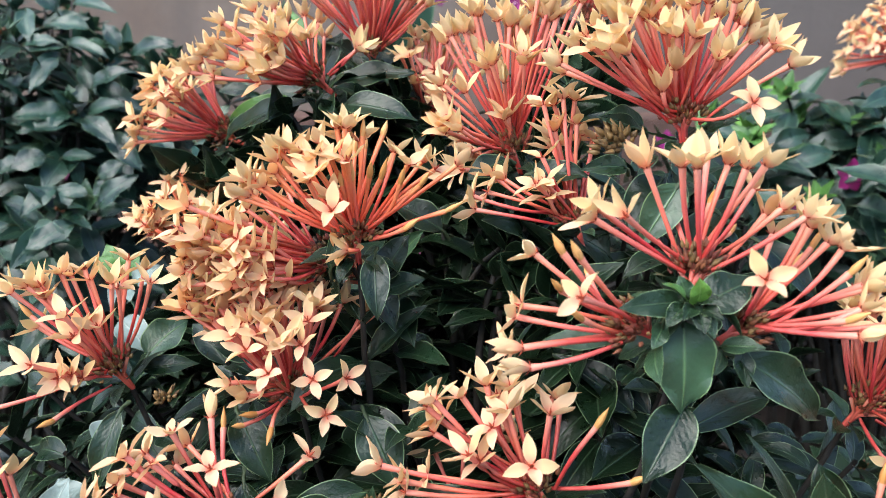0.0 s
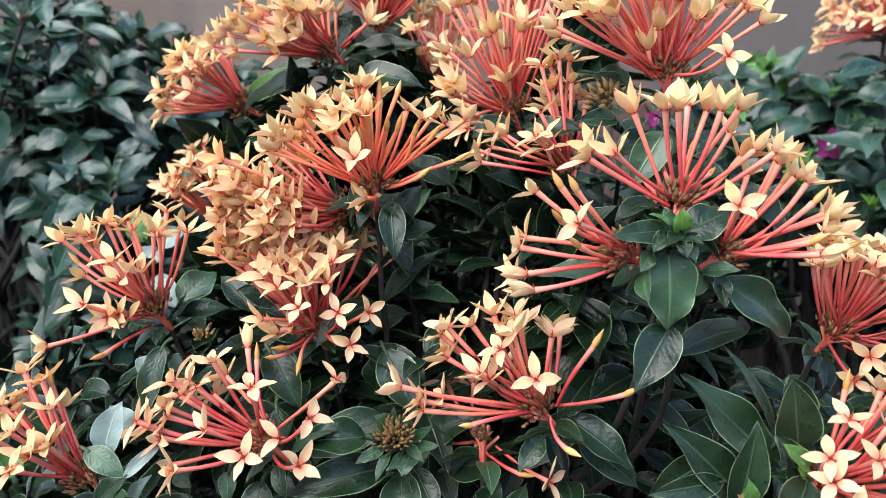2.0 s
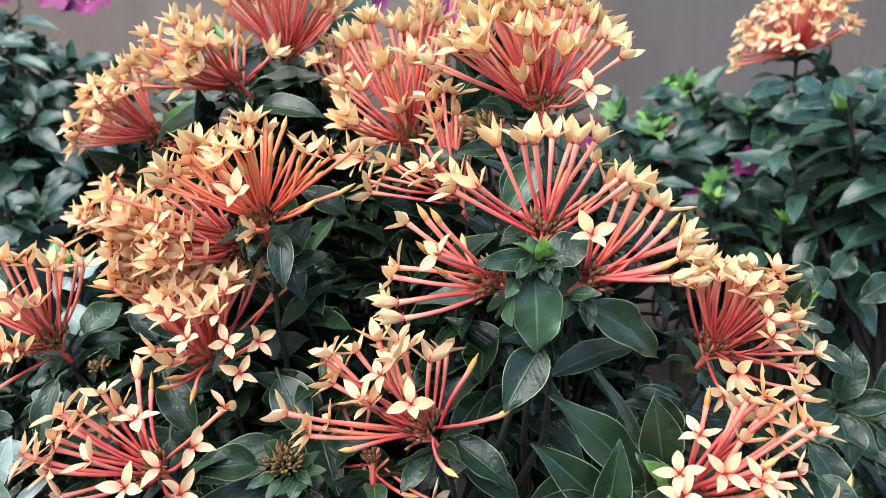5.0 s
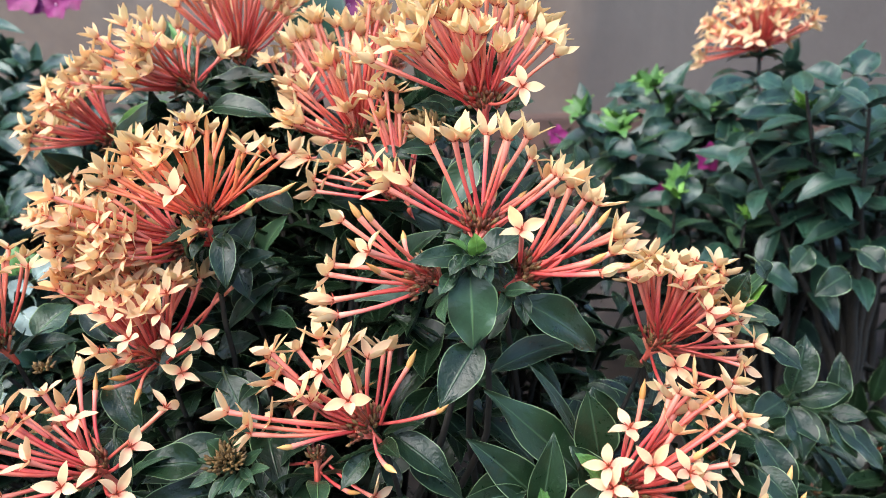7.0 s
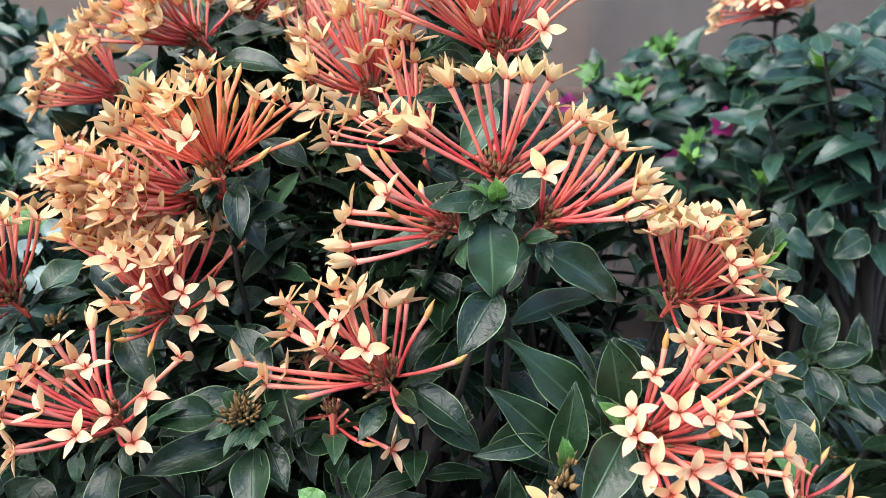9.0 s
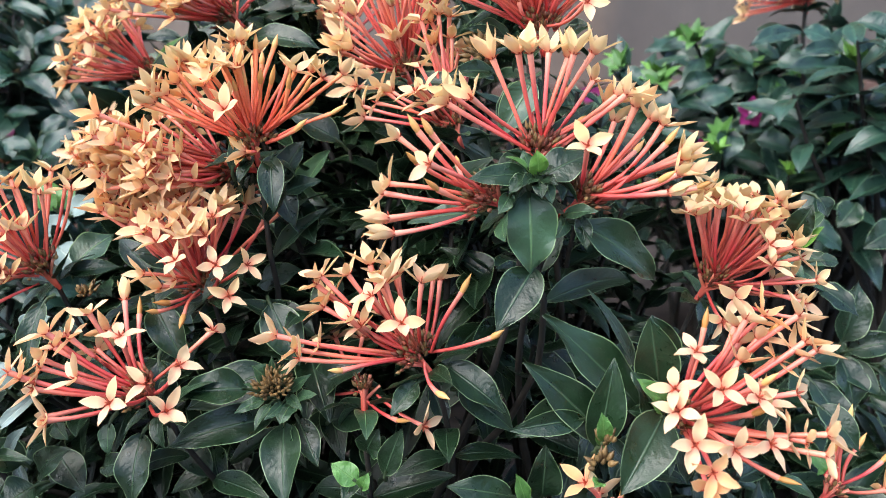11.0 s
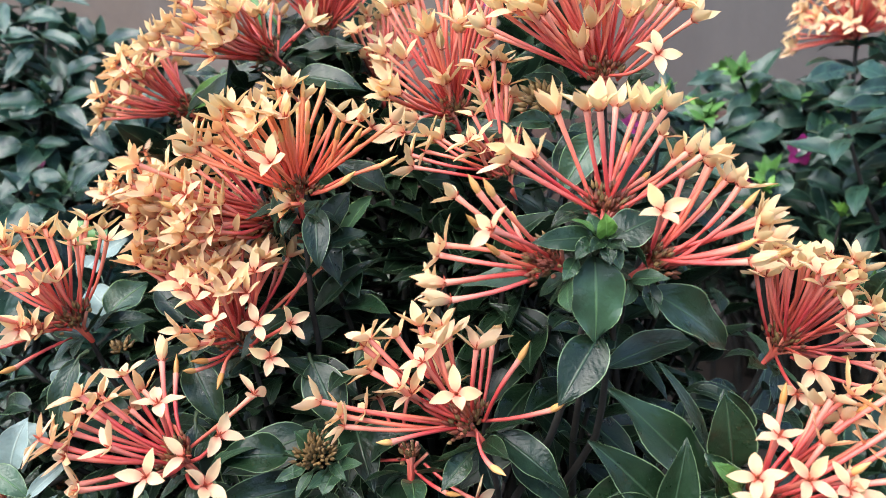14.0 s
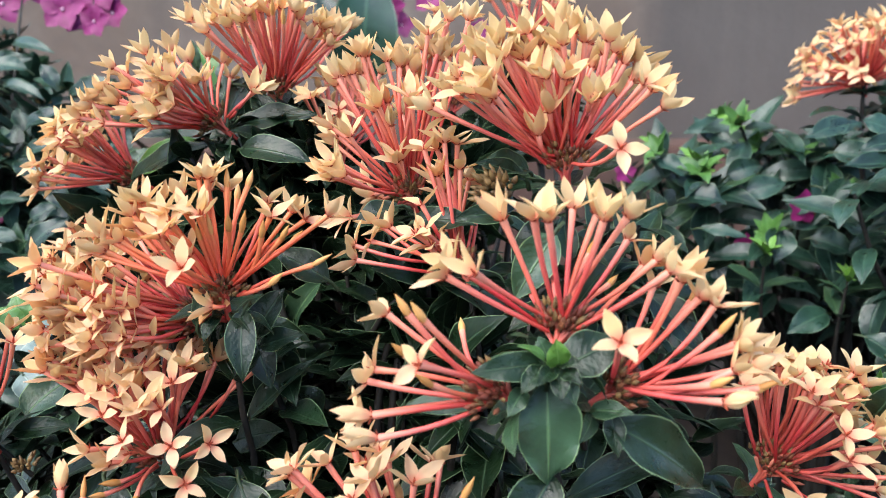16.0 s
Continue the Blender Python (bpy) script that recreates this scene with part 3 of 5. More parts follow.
flowers(head, [(137, 9, 55, 0), (-165, 13, 75, 0), (129, 20, 55, 0), (154, 33, 55, 0), (-138, 4, 55, 0), (-167, 18, 69, 0), (-168, 21, 62, 0), (-156, 13, 55, 0), (-139, 7, 53, 0), (-140, 19, 45, 0), (-143, 22, 55, 0), (-164, 1, 62, 0), (-163, 1, 74, 0), (-165, 4, 55, 0), (-139, 22, 34, 0), (-166, 9, 60, 0), (-166, 10, 65, 0), (153, 16, 55, 0), (-147, -5, 54, 0), (-165, 7, 69, 0)], (36, 69), 0.25)
more_flowers(head, 12, 45, 0.055, (36, 69))
head = flower_cluster(main_shrub, (-0.044, 0.377, 0.408), (-0.09, -0.16, 0.98), 1, 0.95)
flowers(head, [(-175, 51, 60, 0), (-178, 56, 51, 0), (-136, 59, 50, 0), (-174, 42, 52, 0), (161, 81, 57, 0), (136, 84, 55, 0), (-116, 65, 50, 0), (-100, 66, 47, 0), (83, 59, 50, 1), (49, 83, 53, 1), (21, 74, 55, 1), (47, 56, 50, 0), (-21, 54, 50, 0), (10, 49, 52, 0), (8, 41, 54, 0), (-44, 60, 40, 1), (-32, 49, 43, 1), (55, 20, 50, 1), (6, 36, 64, 0), (-127, 54, 29, 0)], (29, 57), 0.12)
flowers(head, [(-109, -20, 10, 0), (-12, 20, 50, 1), (-26, 17, 30, 1), (95, 55, 50, 1), (-58, 65, 39, 1), (-169, 23, 62, 0), (-171, 31, 58, 0), (174, 71, 52, 0), (153, 36, 50, 0), (-28, 40, 50, 1), (-88, 67, 37, 1), (-108, 64, 35, 1), (64, 44, 50, 1), (-170, 47, 56, 0), (-173, 60, 52, 0), (-122, 55, 48, 0), (-93, 64, 49, 0), (170, 86, 57, 0), (-168, 26, 57, 0)], (29, 57), 0.12)
flowers(head, [(-169, 33, 53, 0), (-101, 32, 44, 0), (-125, 47, 48, 0), (-171, 56, 57, 0), (75, 79, 50, 0), (-168, 32, 61, 0)], (29, 57), 0.12)
head = flower_cluster(main_shrub, (-0.171, 0.553, 0.344), (-0.42, -0.18, 0.89), 1, 0.92, 3)
flowers(head, [(151, 61, 62, 0), (-130, 57, 62, 0), (-142, 49, 62, 0), (123, 48, 62, 0), (-94, 70, 43, 0), (-134, 37, 61, 0), (-133, 41, 52, 0), (-134, 33, 53, 0), (124, 70, 62, 0), (-119, 62, 52, 0), (-179, 66, 67, 0), (177, 33, 62, 0)], (46, 76), 0.7)
more_flowers(head, 14, 55, 0.062, (46, 76))
head = flower_cluster(main_shrub, (-0.175, 0.378, 0.334), (-0.45, -0.26, 0.86), 0, 0.95)
flowers(head, [(-170, 52, 63, 0), (-174, 54, 52, 0), (176, 66, 59, 0), (170, 69, 56, 0), (153, 74, 57, 0), (-174, 56, 59, 0), (-50, 81, 52, 0), (76, 75, 52, 0), (67, 74, 60, 0), (19, 66, 52, 0), (-104, 69, 31, 0), (-126, 51, 34, 0), (-129, 22, 47, 0), (-126, 13, 33, 0), (-125, 15, 26, 0), (-122, 9, 21, 0), (-149, -7, 61, 0), (-116, -14, 43, 1), (-167, 46, 66, 0), (-125, 57, 46, 0)], (33, 65), 0.45)
flowers(head, [(163, 22, 52, 0), (52, 67, 56, 0), (-179, 37, 52, 1)], (33, 65), 0.45)
head = flower_cluster(main_shrub, (-0.202, 0.323, 0.255), (-0.54, -0.05, 0.84))
flowers(head, [(164, 59, 61, 0), (-157, 73, 50, 0), (129, 36, 50, 0), (178, 50, 56, 0), (-134, 44, 40, 0), (-136, 55, 37, 0), (-162, 46, 50, 0), (166, 34, 50, 0), (-178, 49, 63, 0), (-168, 36, 56, 0), (-131, 33, 47, 0), (145, 64, 58, 1), (162, 61, 70, 0)], (46, 76), 0.4)
head = flower_cluster(main_shrub, (-0.157, 0.571, 0.436), (-0.77, -0.33, 0.54))
flowers(head, [(-160, -2, 63, 0), (-161, 8, 59, 0), (-159, 19, 58, 0), (-177, 27, 58, 0), (-135, 34, 58, 0), (-163, 36, 61, 0), (-128, 40, 57, 0), (159, 48, 58, 0), (-161, 4, 61, 0), (-121, 48, 48, 0), (-134, 18, 50, 0), (177, -1, 58, 0), (-129, 37, 46, 0), (-161, 13, 65, 0), (-163, 42, 60, 0), (-167, 50, 58, 0)], (41, 74), 0.3)
more_flowers(head, 22, 38, 0.058, (41, 74))
head = flower_cluster(main_shrub, (-0.081, 0.523, 0.478), (-0.74, -0.15, 0.65))
flowers(head, [(-139, 2, 44, 0), (-96, 57, 34, 0), (92, 35, 50, 0), (-130, 38, 52, 0), (157, 31, 58, 0), (-146, 26, 58, 0), (-166, 17, 60, 0), (-165, 15, 68, 0), (-164, 11, 75, 0), (-165, 22, 69, 0), (-165, 49, 60, 0), (153, 53, 58, 0), (128, 42, 58, 0), (-166, 32, 62, 0), (-165, 32, 70, 0), (-31, 35, 38, 0), (-164, 5, 82, 0), (111, 47, 58, 0), (-165, 17, 72, 0), (-164, 12, 79, 0)], (18, 46), 0.25)
flowers(head, [(-159, 13, 41, 0), (-163, 11, 42, 0), (-122, 48, 49, 0), (-160, 34, 39, 0), (-162, 13, 38, 0), (-121, 49, 50, 0), (-128, 17, 40, 0), (-138, 44, 51, 0), (-124, 12, 46, 0), (-135, 33, 37, 0), (-146, 12, 52, 0), (-125, 35, 40, 0), (-122, 36, 51, 0), (-126, 33, 42, 0), (-139, 29, 37, 0)], (18, 46), 0.3)
head = flower_cluster(main_shrub, (-0.047, 0.552, 0.496), (0.06, -0.30, 0.95))
flowers(head, [(-161, 42, 71, 0), (-138, 40, 62, 0), (-131, 53, 62, 0), (-155, 72, 64, 0), (-106, 56, 60, 0), (-127, 84, 65, 0), (-31, 83, 69, 0), (-57, 57, 62, 0), (-2, 71, 64, 0), (-39, 49, 60, 0), (-35, 45, 59, 0), (-29, 38, 61, 0), (-28, 37, 52, 0), (-83, 60, 57, 0), (-153, 71, 72, 0), (-132, 82, 72, 0), (-3, 70, 72, 0)], (20, 48), 0.6)
more_flowers(head, 26, 50, 0.062, (20, 48))
head = flower_cluster(main_shrub, (0.045, 0.463, 0.440), (-0.32, -0.09, 0.94))
flowers(head, [(-176, 66, 77, 0), (-178, 70, 75, 0), (-175, 74, 83, 0), (-179, 81, 78, 0), (170, 86, 74, 0), (128, 89, 75, 0), (-175, 60, 79, 0), (-133, 66, 58, 0), (-114, 63, 49, 2), (-140, 43, 56, 0), (-177, 43, 60, 0), (-145, 26, 55, 0), (-122, 57, 26, 0), (177, 70, 61, 0), (33, 88, 71, 0), (2, 79, 80, 0), (-0, 74, 83, 0), (-10, 83, 92, 0), (-11, 77, 101, 0), (-8, 71, 104, 0)], (16, 44), 0.8)
flowers(head, [(2, 77, 79, 0), (-174, 72, 84, 0), (-150, 21, 55, 0), (-151, 18, 47, 0), (125, 3, 52, 0), (-148, -10, 44, 0), (121, -10, 37, 0)], (16, 44), 0.8)
more_flowers(head, 8, 40, 0.058, (16, 44))
head = flower_cluster(main_shrub, (0.073, 0.403, 0.411), (-0.33, 0.19, 0.93))
flowers(head, [(-150, 41, 36, 0), (177, 14, 57, 0), (173, 18, 50, 0), (100, 50, 50, 0), (79, 62, 50, 0), (157, 75, 51, 0), (101, 86, 53, 0), (61, 62, 50, 0), (-148, 41, 25, 0), (90, 26, 45, 0), (166, 73, 66, 0), (156, 82, 67, 0)], (46, 76), 0.8)
more_flowers(head, 4, 45, 0.05, (46, 76))
head = flower_cluster(main_shrub, (0.122, 0.385, 0.467), (-0.16, -0.03, 0.99), 0, 1.0, -3)
flowers(head, [(179, 25, 69, 0), (178, 34, 65, 0), (178, 40, 66, 0), (-157, 38, 60, 0), (136, 40, 60, 0), (-149, 41, 53, 0), (142, 61, 60, 0), (176, 63, 62, 0), (128, 73, 60, 0), (-104, 72, 60, 0), (47, 72, 60, 0), (46, 60, 60, 0), (27, 55, 60, 0), (-50, 43, 59, 0), (-62, 55, 42, 0), (-125, 59, 32, 0), (-144, 44, 24, 0), (-120, 61, 49, 0), (-102, 63, 48, 0), (120, 56, 60, 0)], (16, 44), 0.7)
flowers(head, [(177, 62, 65, 0), (70, 50, 60, 0), (28, 62, 60, 0), (-45, 31, 59, 0), (-73, 16, 55, 3), (84, 51, 60, 0), (177, 46, 66, 0), (20, 51, 60, 0), (22, 39, 60, 0), (179, 74, 65, 0), (-169, 85, 65, 0), (-176, 56, 60, 0), (-32, 87, 62, 0)], (16, 44), 0.7)
more_flowers(head, 10, 50, 0.06, (16, 44))
head = flower_cluster(main_shrub, (-0.006, 0.550, 0.453), (-0.03, 0.22, 0.97), 0, 0.90)
flowers(head, [(-121, 56, 50, 0), (97, 56, 60, 0), (-85, 61, 38, 0), (-116, 56, 30, 0), (79, 37, 60, 0), (119, 38, 60, 0), (77, 64, 60, 0), (119, 65, 60, 0), (71, 42, 60, 0), (-97, 56, 19, 0), (63, 31, 60, 0)], (41, 74), 0.9)
more_flowers(head, 14, 50, 0.06, (41, 74))
head = flower_cluster(main_shrub, (0.277, 0.300, 0.215), (0.5, -0.1, 0.8), 0, 1.0, 3, 40)
flowers(head, [(42, 69, 41, 1), (48, 64, 30, 1), (59, 60, 23, 1), (16, 19, 37, 1), (15, -10, 40, 0), (28, 47, 31, 1)], (41, 69))
head = flower_cluster(main_shrub, (0.142, 0.257, 0.234), (-0.06, 0.68, 0.73), 0, 1.0, 2, 30)
flowers(head, [(-180, 55, 25, 0), (91, -9, 28, 0), (66, -9, 25, 1)], (48, 76))
head = flower_cluster(main_shrub, (0.016, 0.330, 0.272), (0.03, 0.47, 0.88), 0, 1.0, 3, 25)
flowers(head, [(-42, -9, 45, 0), (-51, -12, 31, 1), (117, 24, 45, 0), (146, -15, 45, 1), (94, 20, 45, 0)], (48, 76))
head = flower_cluster(main_shrub, (0.070, 0.586, 0.484), (-0.05, 0.06, 1.00))
flowers(head, [(-117, 57, 60, 0), (-104, 76, 60, 0), (-12, 78, 61, 0), (58, 46, 60, 0), (124, 42, 60, 0), (-163, 80, 67, 0)], (36, 64))
head = flower_cluster(main_shrub, (0.136, 0.745, 0.523), (-0.02, -0.08, 1.00))
flowers(head, [(-176, 58, 63, 0), (-162, 77, 64, 0), (-41, 82, 58, 0), (-49, 50, 55, 0), (150, 55, 55, 0), (-14, 55, 64, 0)], (36, 64))
more_flowers(head, 16, 55, 0.055, (36, 64))

head = flower_cluster(main_shrub, (-0.047, 0.431, 0.371), (-0.3, -0.3, 0.9), 0, 1.05, 0, 55)
flowers(head, [(-93, 31, 60, 0)], (30, 45))

# leaves that stand out one by one
leaf_at(main_shrub, (0.1045, 0.303, 0.391), (0.105, 0.295, 0.351), 0.027, 0, 'm')
leaf_at(main_shrub, (0.104, 0.300, 0.401), (0.074, 0.292, 0.401), 0.012, -18, 'd')
leaf_at(main_shrub, (0.110, 0.300, 0.399), (0.135, 0.307, 0.409), 0.019, 12, 'd')
leaf_at(main_shrub, (0.108, 0.297, 0.401), (0.1065, 0.293, 0.414), 0.010, 0, 'l')
leaf_at(main_shrub, (0.105, 0.301, 0.401), (0.101, 0.302, 0.412), 0.009, 0, 'm')
leaf_at(main_shrub, (0.104, 0.298, 0.402), (0.092, 0.295, 0.411), 0.006, 20, 't')
leaf_at(main_shrub, (0.106, 0.297, 0.400), (0.099, 0.286, 0.398), 0.007, 0, 'd')
leaf_at(main_shrub, (0.108, 0.296, 0.399), (0.108, 0.285, 0.392), 0.008, 0, 'd')
leaf_at(main_shrub, (0.110, 0.297, 0.399), (0.116, 0.287, 0.398), 0.007, 0, 'd')
leaf_at(main_shrub, (0.103, 0.297, 0.400), (0.093, 0.288, 0.394), 0.009, 25, 'd')
leaf_at(main_shrub, (0.109, 0.298, 0.402), (0.116, 0.292, 0.405), 0.006, 0, 'd')
leaf_at(main_shrub, (0.111, 0.299, 0.397), (0.114, 0.290, 0.388), 0.007, -20, 'm')
leaf_at(main_shrub, (0.095, 0.299, 0.391), (0.088, 0.289, 0.384), 0.008, 0, 'm')
leaf_at(main_shrub, (0.131, 0.305, 0.378), (0.133, 0.296, 0.363), 0.009, 0, 'd')
leaf_at(main_shrub, (0.123, 0.304, 0.379), (0.137, 0.293, 0.383), 0.009, 0, 'm')
leaf_at(main_shrub, (0.082, 0.321, 0.377), (0.044, 0.320, 0.373), 0.013, 0, 'm')
leaf_at(main_shrub, (0.131, 0.303, 0.374), (0.174, 0.311, 0.340), 0.023, 10, 'd')
leaf_at(main_shrub, (0.107, 0.299, 0.353), (0.086, 0.278, 0.328), 0.022, 0, 'd')
leaf_at(main_shrub, (0.103, 0.370, 0.314), (0.063, 0.391, 0.338), 0.022, 0, 'd')
leaf_at(main_shrub, (0.119, 0.332, 0.322), (0.183, 0.383, 0.317), 0.018, 0, 'd')
leaf_at(main_shrub, (0.161, 0.284, 0.280), (0.111, 0.283, 0.332), 0.025, 0, 'd')
leaf_at(main_shrub, (0.139, 0.272, 0.271), (0.099, 0.269, 0.314), 0.021, 0, 'd')
leaf_at(main_shrub, (0.134, 0.262, 0.271), (0.142, 0.267, 0.315), 0.019, 0, 'd')
leaf_at(main_shrub, (0.168, 0.277, 0.293), (0.161, 0.276, 0.332), 0.023, 0, 'd')
leaf_at(main_shrub, (0.159, 0.283, 0.298), (0.134, 0.291, 0.343), 0.008, 30, 'd')
leaf_at(main_shrub, (0.127, 0.265, 0.285), (0.090, 0.256, 0.285), 0.012, 0, 'd')
leaf_at(main_shrub, (0.134, 0.249, 0.282), (0.132, 0.248, 0.297), 0.008, 0, 't')
leaf_at(main_shrub, (-0.018, 0.345, 0.265), (0.018, 0.338, 0.286), 0.020, 0, 'd')
leaf_at(main_shrub, (-0.038, 0.328, 0.258), (-0.092, 0.312, 0.252), 0.022, 0, 'd')
leaf_at(main_shrub, (-0.040, 0.349, 0.278), (-0.087, 0.336, 0.262), 0.025, 0, 'd')
leaf_at(main_shrub, (-0.022, 0.327, 0.257), (-0.010, 0.306, 0.240), 0.015, 0, 'd')
leaf_at(main_shrub, (-0.030, 0.327, 0.255), (-0.027, 0.292, 0.226), 0.023, 0, 'd')
leaf_at(main_shrub, (-0.004, 0.340, 0.250), (0.027, 0.331, 0.259), 0.020, 0, 'd')
leaf_at(main_shrub, (0.062, 0.318, 0.292), (0.093, 0.301, 0.271), 0.019, 0, 'd')
leaf_at(main_shrub, (0.070, 0.324, 0.274), (0.099, 0.307, 0.256), 0.018, 0, 'd')
leaf_at(main_shrub, (0.046, 0.307, 0.287), (0.032, 0.294, 0.275), 0.012, 0, 'd')
leaf_at(main_shrub, (0.129, 0.292, 0.280), (0.096, 0.279, 0.269), 0.018, 0, 'd')
leaf_at(main_shrub, (0.164, 0.257, 0.290), (0.138, 0.230, 0.265), 0.024, 0, 'd')
leaf_at(main_shrub, (0.093, 0.271, 0.239), (0.060, 0.265, 0.250), 0.016, 0, 'd')
leaf_at(main_shrub, (0.015, 0.267, 0.253), (0.002, 0.271, 0.262), 0.012, 0, 't')
leaf_at(main_shrub, (0.017, 0.266, 0.250), (0.021, 0.264, 0.260), 0.007, 0, 't')
leaf_at(main_shrub, (-0.106, 0.315, 0.258), (-0.109, 0.295, 0.226), 0.020, 0, 'd')
leaf_at(main_shrub, (-0.184, 0.306, 0.283), (-0.175, 0.312, 0.309), 0.017, 0, 'p')
leaf_at(main_shrub, (-0.171, 0.293, 0.275), (-0.152, 0.306, 0.290), 0.007, 0, 'p')
leaf_at(main_shrub, (-0.174, 0.420, 0.325), (-0.155, 0.439, 0.340), 0.023, 0, 'm')
leaf_at(main_shrub, (-0.166, 0.391, 0.329), (-0.137, 0.397, 0.330), 0.012, 0, 'd')
leaf_at(main_shrub, (-0.055, 0.414, 0.311), (-0.025, 0.402, 0.323), 0.019, 0, 'd')
leaf_at(main_shrub, (-0.029, 0.422, 0.362), (-0.015, 0.390, 0.344), 0.019, 0, 'd')
leaf_at(main_shrub, (-0.036, 0.500, 0.347), (-0.011, 0.475, 0.388), 0.020, 0, 'm')
leaf_at(main_shrub, (-0.034, 0.373, 0.401), (-0.032, 0.355, 0.372), 0.015, 0, 'd')
leaf_at(main_shrub, (-0.044, 0.461, 0.364), (-0.012, 0.440, 0.356), 0.015, 0, 'd')
leaf_at(main_shrub, (0.265, 0.351, 0.352), (0.272, 0.345, 0.371), 0.015, 0, 'd')
leaf_at(main_shrub, (0.104, 0.394, 0.461), (0.080, 0.387, 0.470), 0.011, 0, 'd')
leaf_at(main_shrub, (0.094, 0.380, 0.445), (0.069, 0.371, 0.446), 0.011, 0, 'd')
leaf_at(main_shrub, (0.134, 0.383, 0.463), (0.147, 0.375, 0.470), 0.009, 0, 'd')
leaf_at(main_shrub, (-0.152, 0.551, 0.438), (-0.088, 0.526, 0.467), 0.019, 0, 'd')
leaf_at(main_shrub, (-0.072, 0.528, 0.477), (-0.018, 0.518, 0.485), 0.020, 0, 'd')
leaf_at(main_shrub, (-0.063, 0.504, 0.465), (-0.015, 0.490, 0.457), 0.020, 0, 'd')
leaf_at(main_shrub, (0.049, 0.410, 0.437), (0.080, 0.399, 0.437), 0.014, 0, 'd')
leaf_at(main_shrub, (0.038, 0.442, 0.439), (0.015, 0.430, 0.430), 0.017, 0, 'd')
leaf_at(main_shrub, (0.098, 0.420, 0.386), (0.060, 0.393, 0.411), 0.025, 0, 'd')
leaf_at(main_shrub, (0.113, 0.352, 0.442), (0.095, 0.345, 0.414), 0.019, 0, 'm')
leaf_at(main_shrub, (0.158, 0.359, 0.412), (0.180, 0.342, 0.389), 0.017, 0, 'd')
leaf_at(main_shrub, (-0.000, 0.423, 0.402), (-0.029, 0.428, 0.417), 0.019, 0, 'd')
leaf_at(main_shrub, (-0.109, 0.427, 0.323), (-0.137, 0.420, 0.334), 0.020, 0, 'd')
leaf_at(main_shrub, (-0.163, 0.347, 0.325), (-0.170, 0.328, 0.292), 0.014, 0, 'd')
leaf_at(main_shrub, (-0.039, 0.361, 0.315), (-0.022, 0.342, 0.285), 0.024, 0, 'd')
leaf_at(main_shrub, (-0.107, 0.363, 0.316), (-0.088, 0.345, 0.287), 0.020, 0, 'd')
leaf_at(main_shrub, (-0.179, 0.351, 0.302), (-0.164, 0.354, 0.314), 0.020, 0, 'p')
leaf_at(main_shrub, (-0.179, 0.324, 0.283), (-0.189, 0.329, 0.298), 0.019, 0, 'p')
leaf_at(main_shrub, (-0.099, 0.335, 0.292), (-0.094, 0.324, 0.256), 0.018, 0, 'd')
leaf_at(main_shrub, (-0.162, 0.332, 0.239), (-0.143, 0.316, 0.223), 0.019, 0, 'd')
leaf_at(main_shrub, (-0.177, 0.322, 0.239), (-0.197, 0.317, 0.253), 0.019, 0, 'd')
leaf_at(main_shrub, (-0.171, 0.318, 0.226), (-0.185, 0.307, 0.220), 0.022, 0, 'd')
leaf_at(main_shrub, (0.163, 0.261, 0.285), (0.150, 0.263, 0.310), 0.019, 0, 'd')
leaf_at(main_shrub, (0.172, 0.296, 0.300), (0.168, 0.294, 0.327), 0.023, 0, 'd')
leaf_at(main_shrub, (0.167, 0.261, 0.285), (0.147, 0.258, 0.293), 0.012, 0, 'd')
leaf_at(main_shrub, (0.165, 0.259, 0.295), (0.151, 0.258, 0.309), 0.009, 0, 't')
leaf_at(main_shrub, (0.164, 0.257, 0.291), (0.157, 0.255, 0.302), 0.006, 0, 't')
leaf_at(main_shrub, (0.134, 0.254, 0.276), (0.136, 0.253, 0.292), 0.008, 0, 't')
leaf_at(main_shrub, (0.131, 0.245, 0.263), (0.128, 0.240, 0.263), 0.007, 0, 't')
leaf_at(main_shrub, (0.159, 0.258, 0.276), (0.150, 0.244, 0.260), 0.011, 20, 'd')
leaf_at(main_shrub, (0.176, 0.267, 0.273), (0.180, 0.260, 0.249), 0.010, 0, 'd')
leaf_at(main_shrub, (0.228, 0.293, 0.260), (0.241, 0.298, 0.278), 0.012, 0, 'd')
leaf_at(main_shrub, (0.267, 0.304, 0.267), (0.283, 0.288, 0.248), 0.016, 0, 'd')
leaf_at(main_shrub, (0.017, 0.316, 0.242), (0.024, 0.310, 0.259), 0.016, 0, 'd')
leaf_at(main_shrub, (0.027, 0.303, 0.235), (0.037, 0.301, 0.263), 0.014, 0, 'd')
leaf_at(main_shrub, (0.110, 0.279, 0.233), (0.111, 0.277, 0.264), 0.018, 0, 'd')
leaf_at(main_shrub, (0.099, 0.261, 0.242), (0.094, 0.261, 0.258), 0.008, 0, 't')
leaf_at(main_shrub, (-0.037, 0.325, 0.282), (-0.044, 0.321, 0.294), 0.013, 20, 'm')
leaf_at(main_shrub, (-0.034, 0.325, 0.282), (-0.033, 0.321, 0.299), 0.005, 0, 'm')
leaf_at(main_shrub, (-0.030, 0.325, 0.283), (-0.023, 0.320, 0.294), 0.007, 0, 'm')
leaf_at(main_shrub, (-0.025, 0.324, 0.277), (-0.012, 0.316, 0.290), 0.006, 25, 'm')
leaf_at(main_shrub, (-0.022, 0.321, 0.273), (-0.009, 0.314, 0.279), 0.007, -15, 'm')
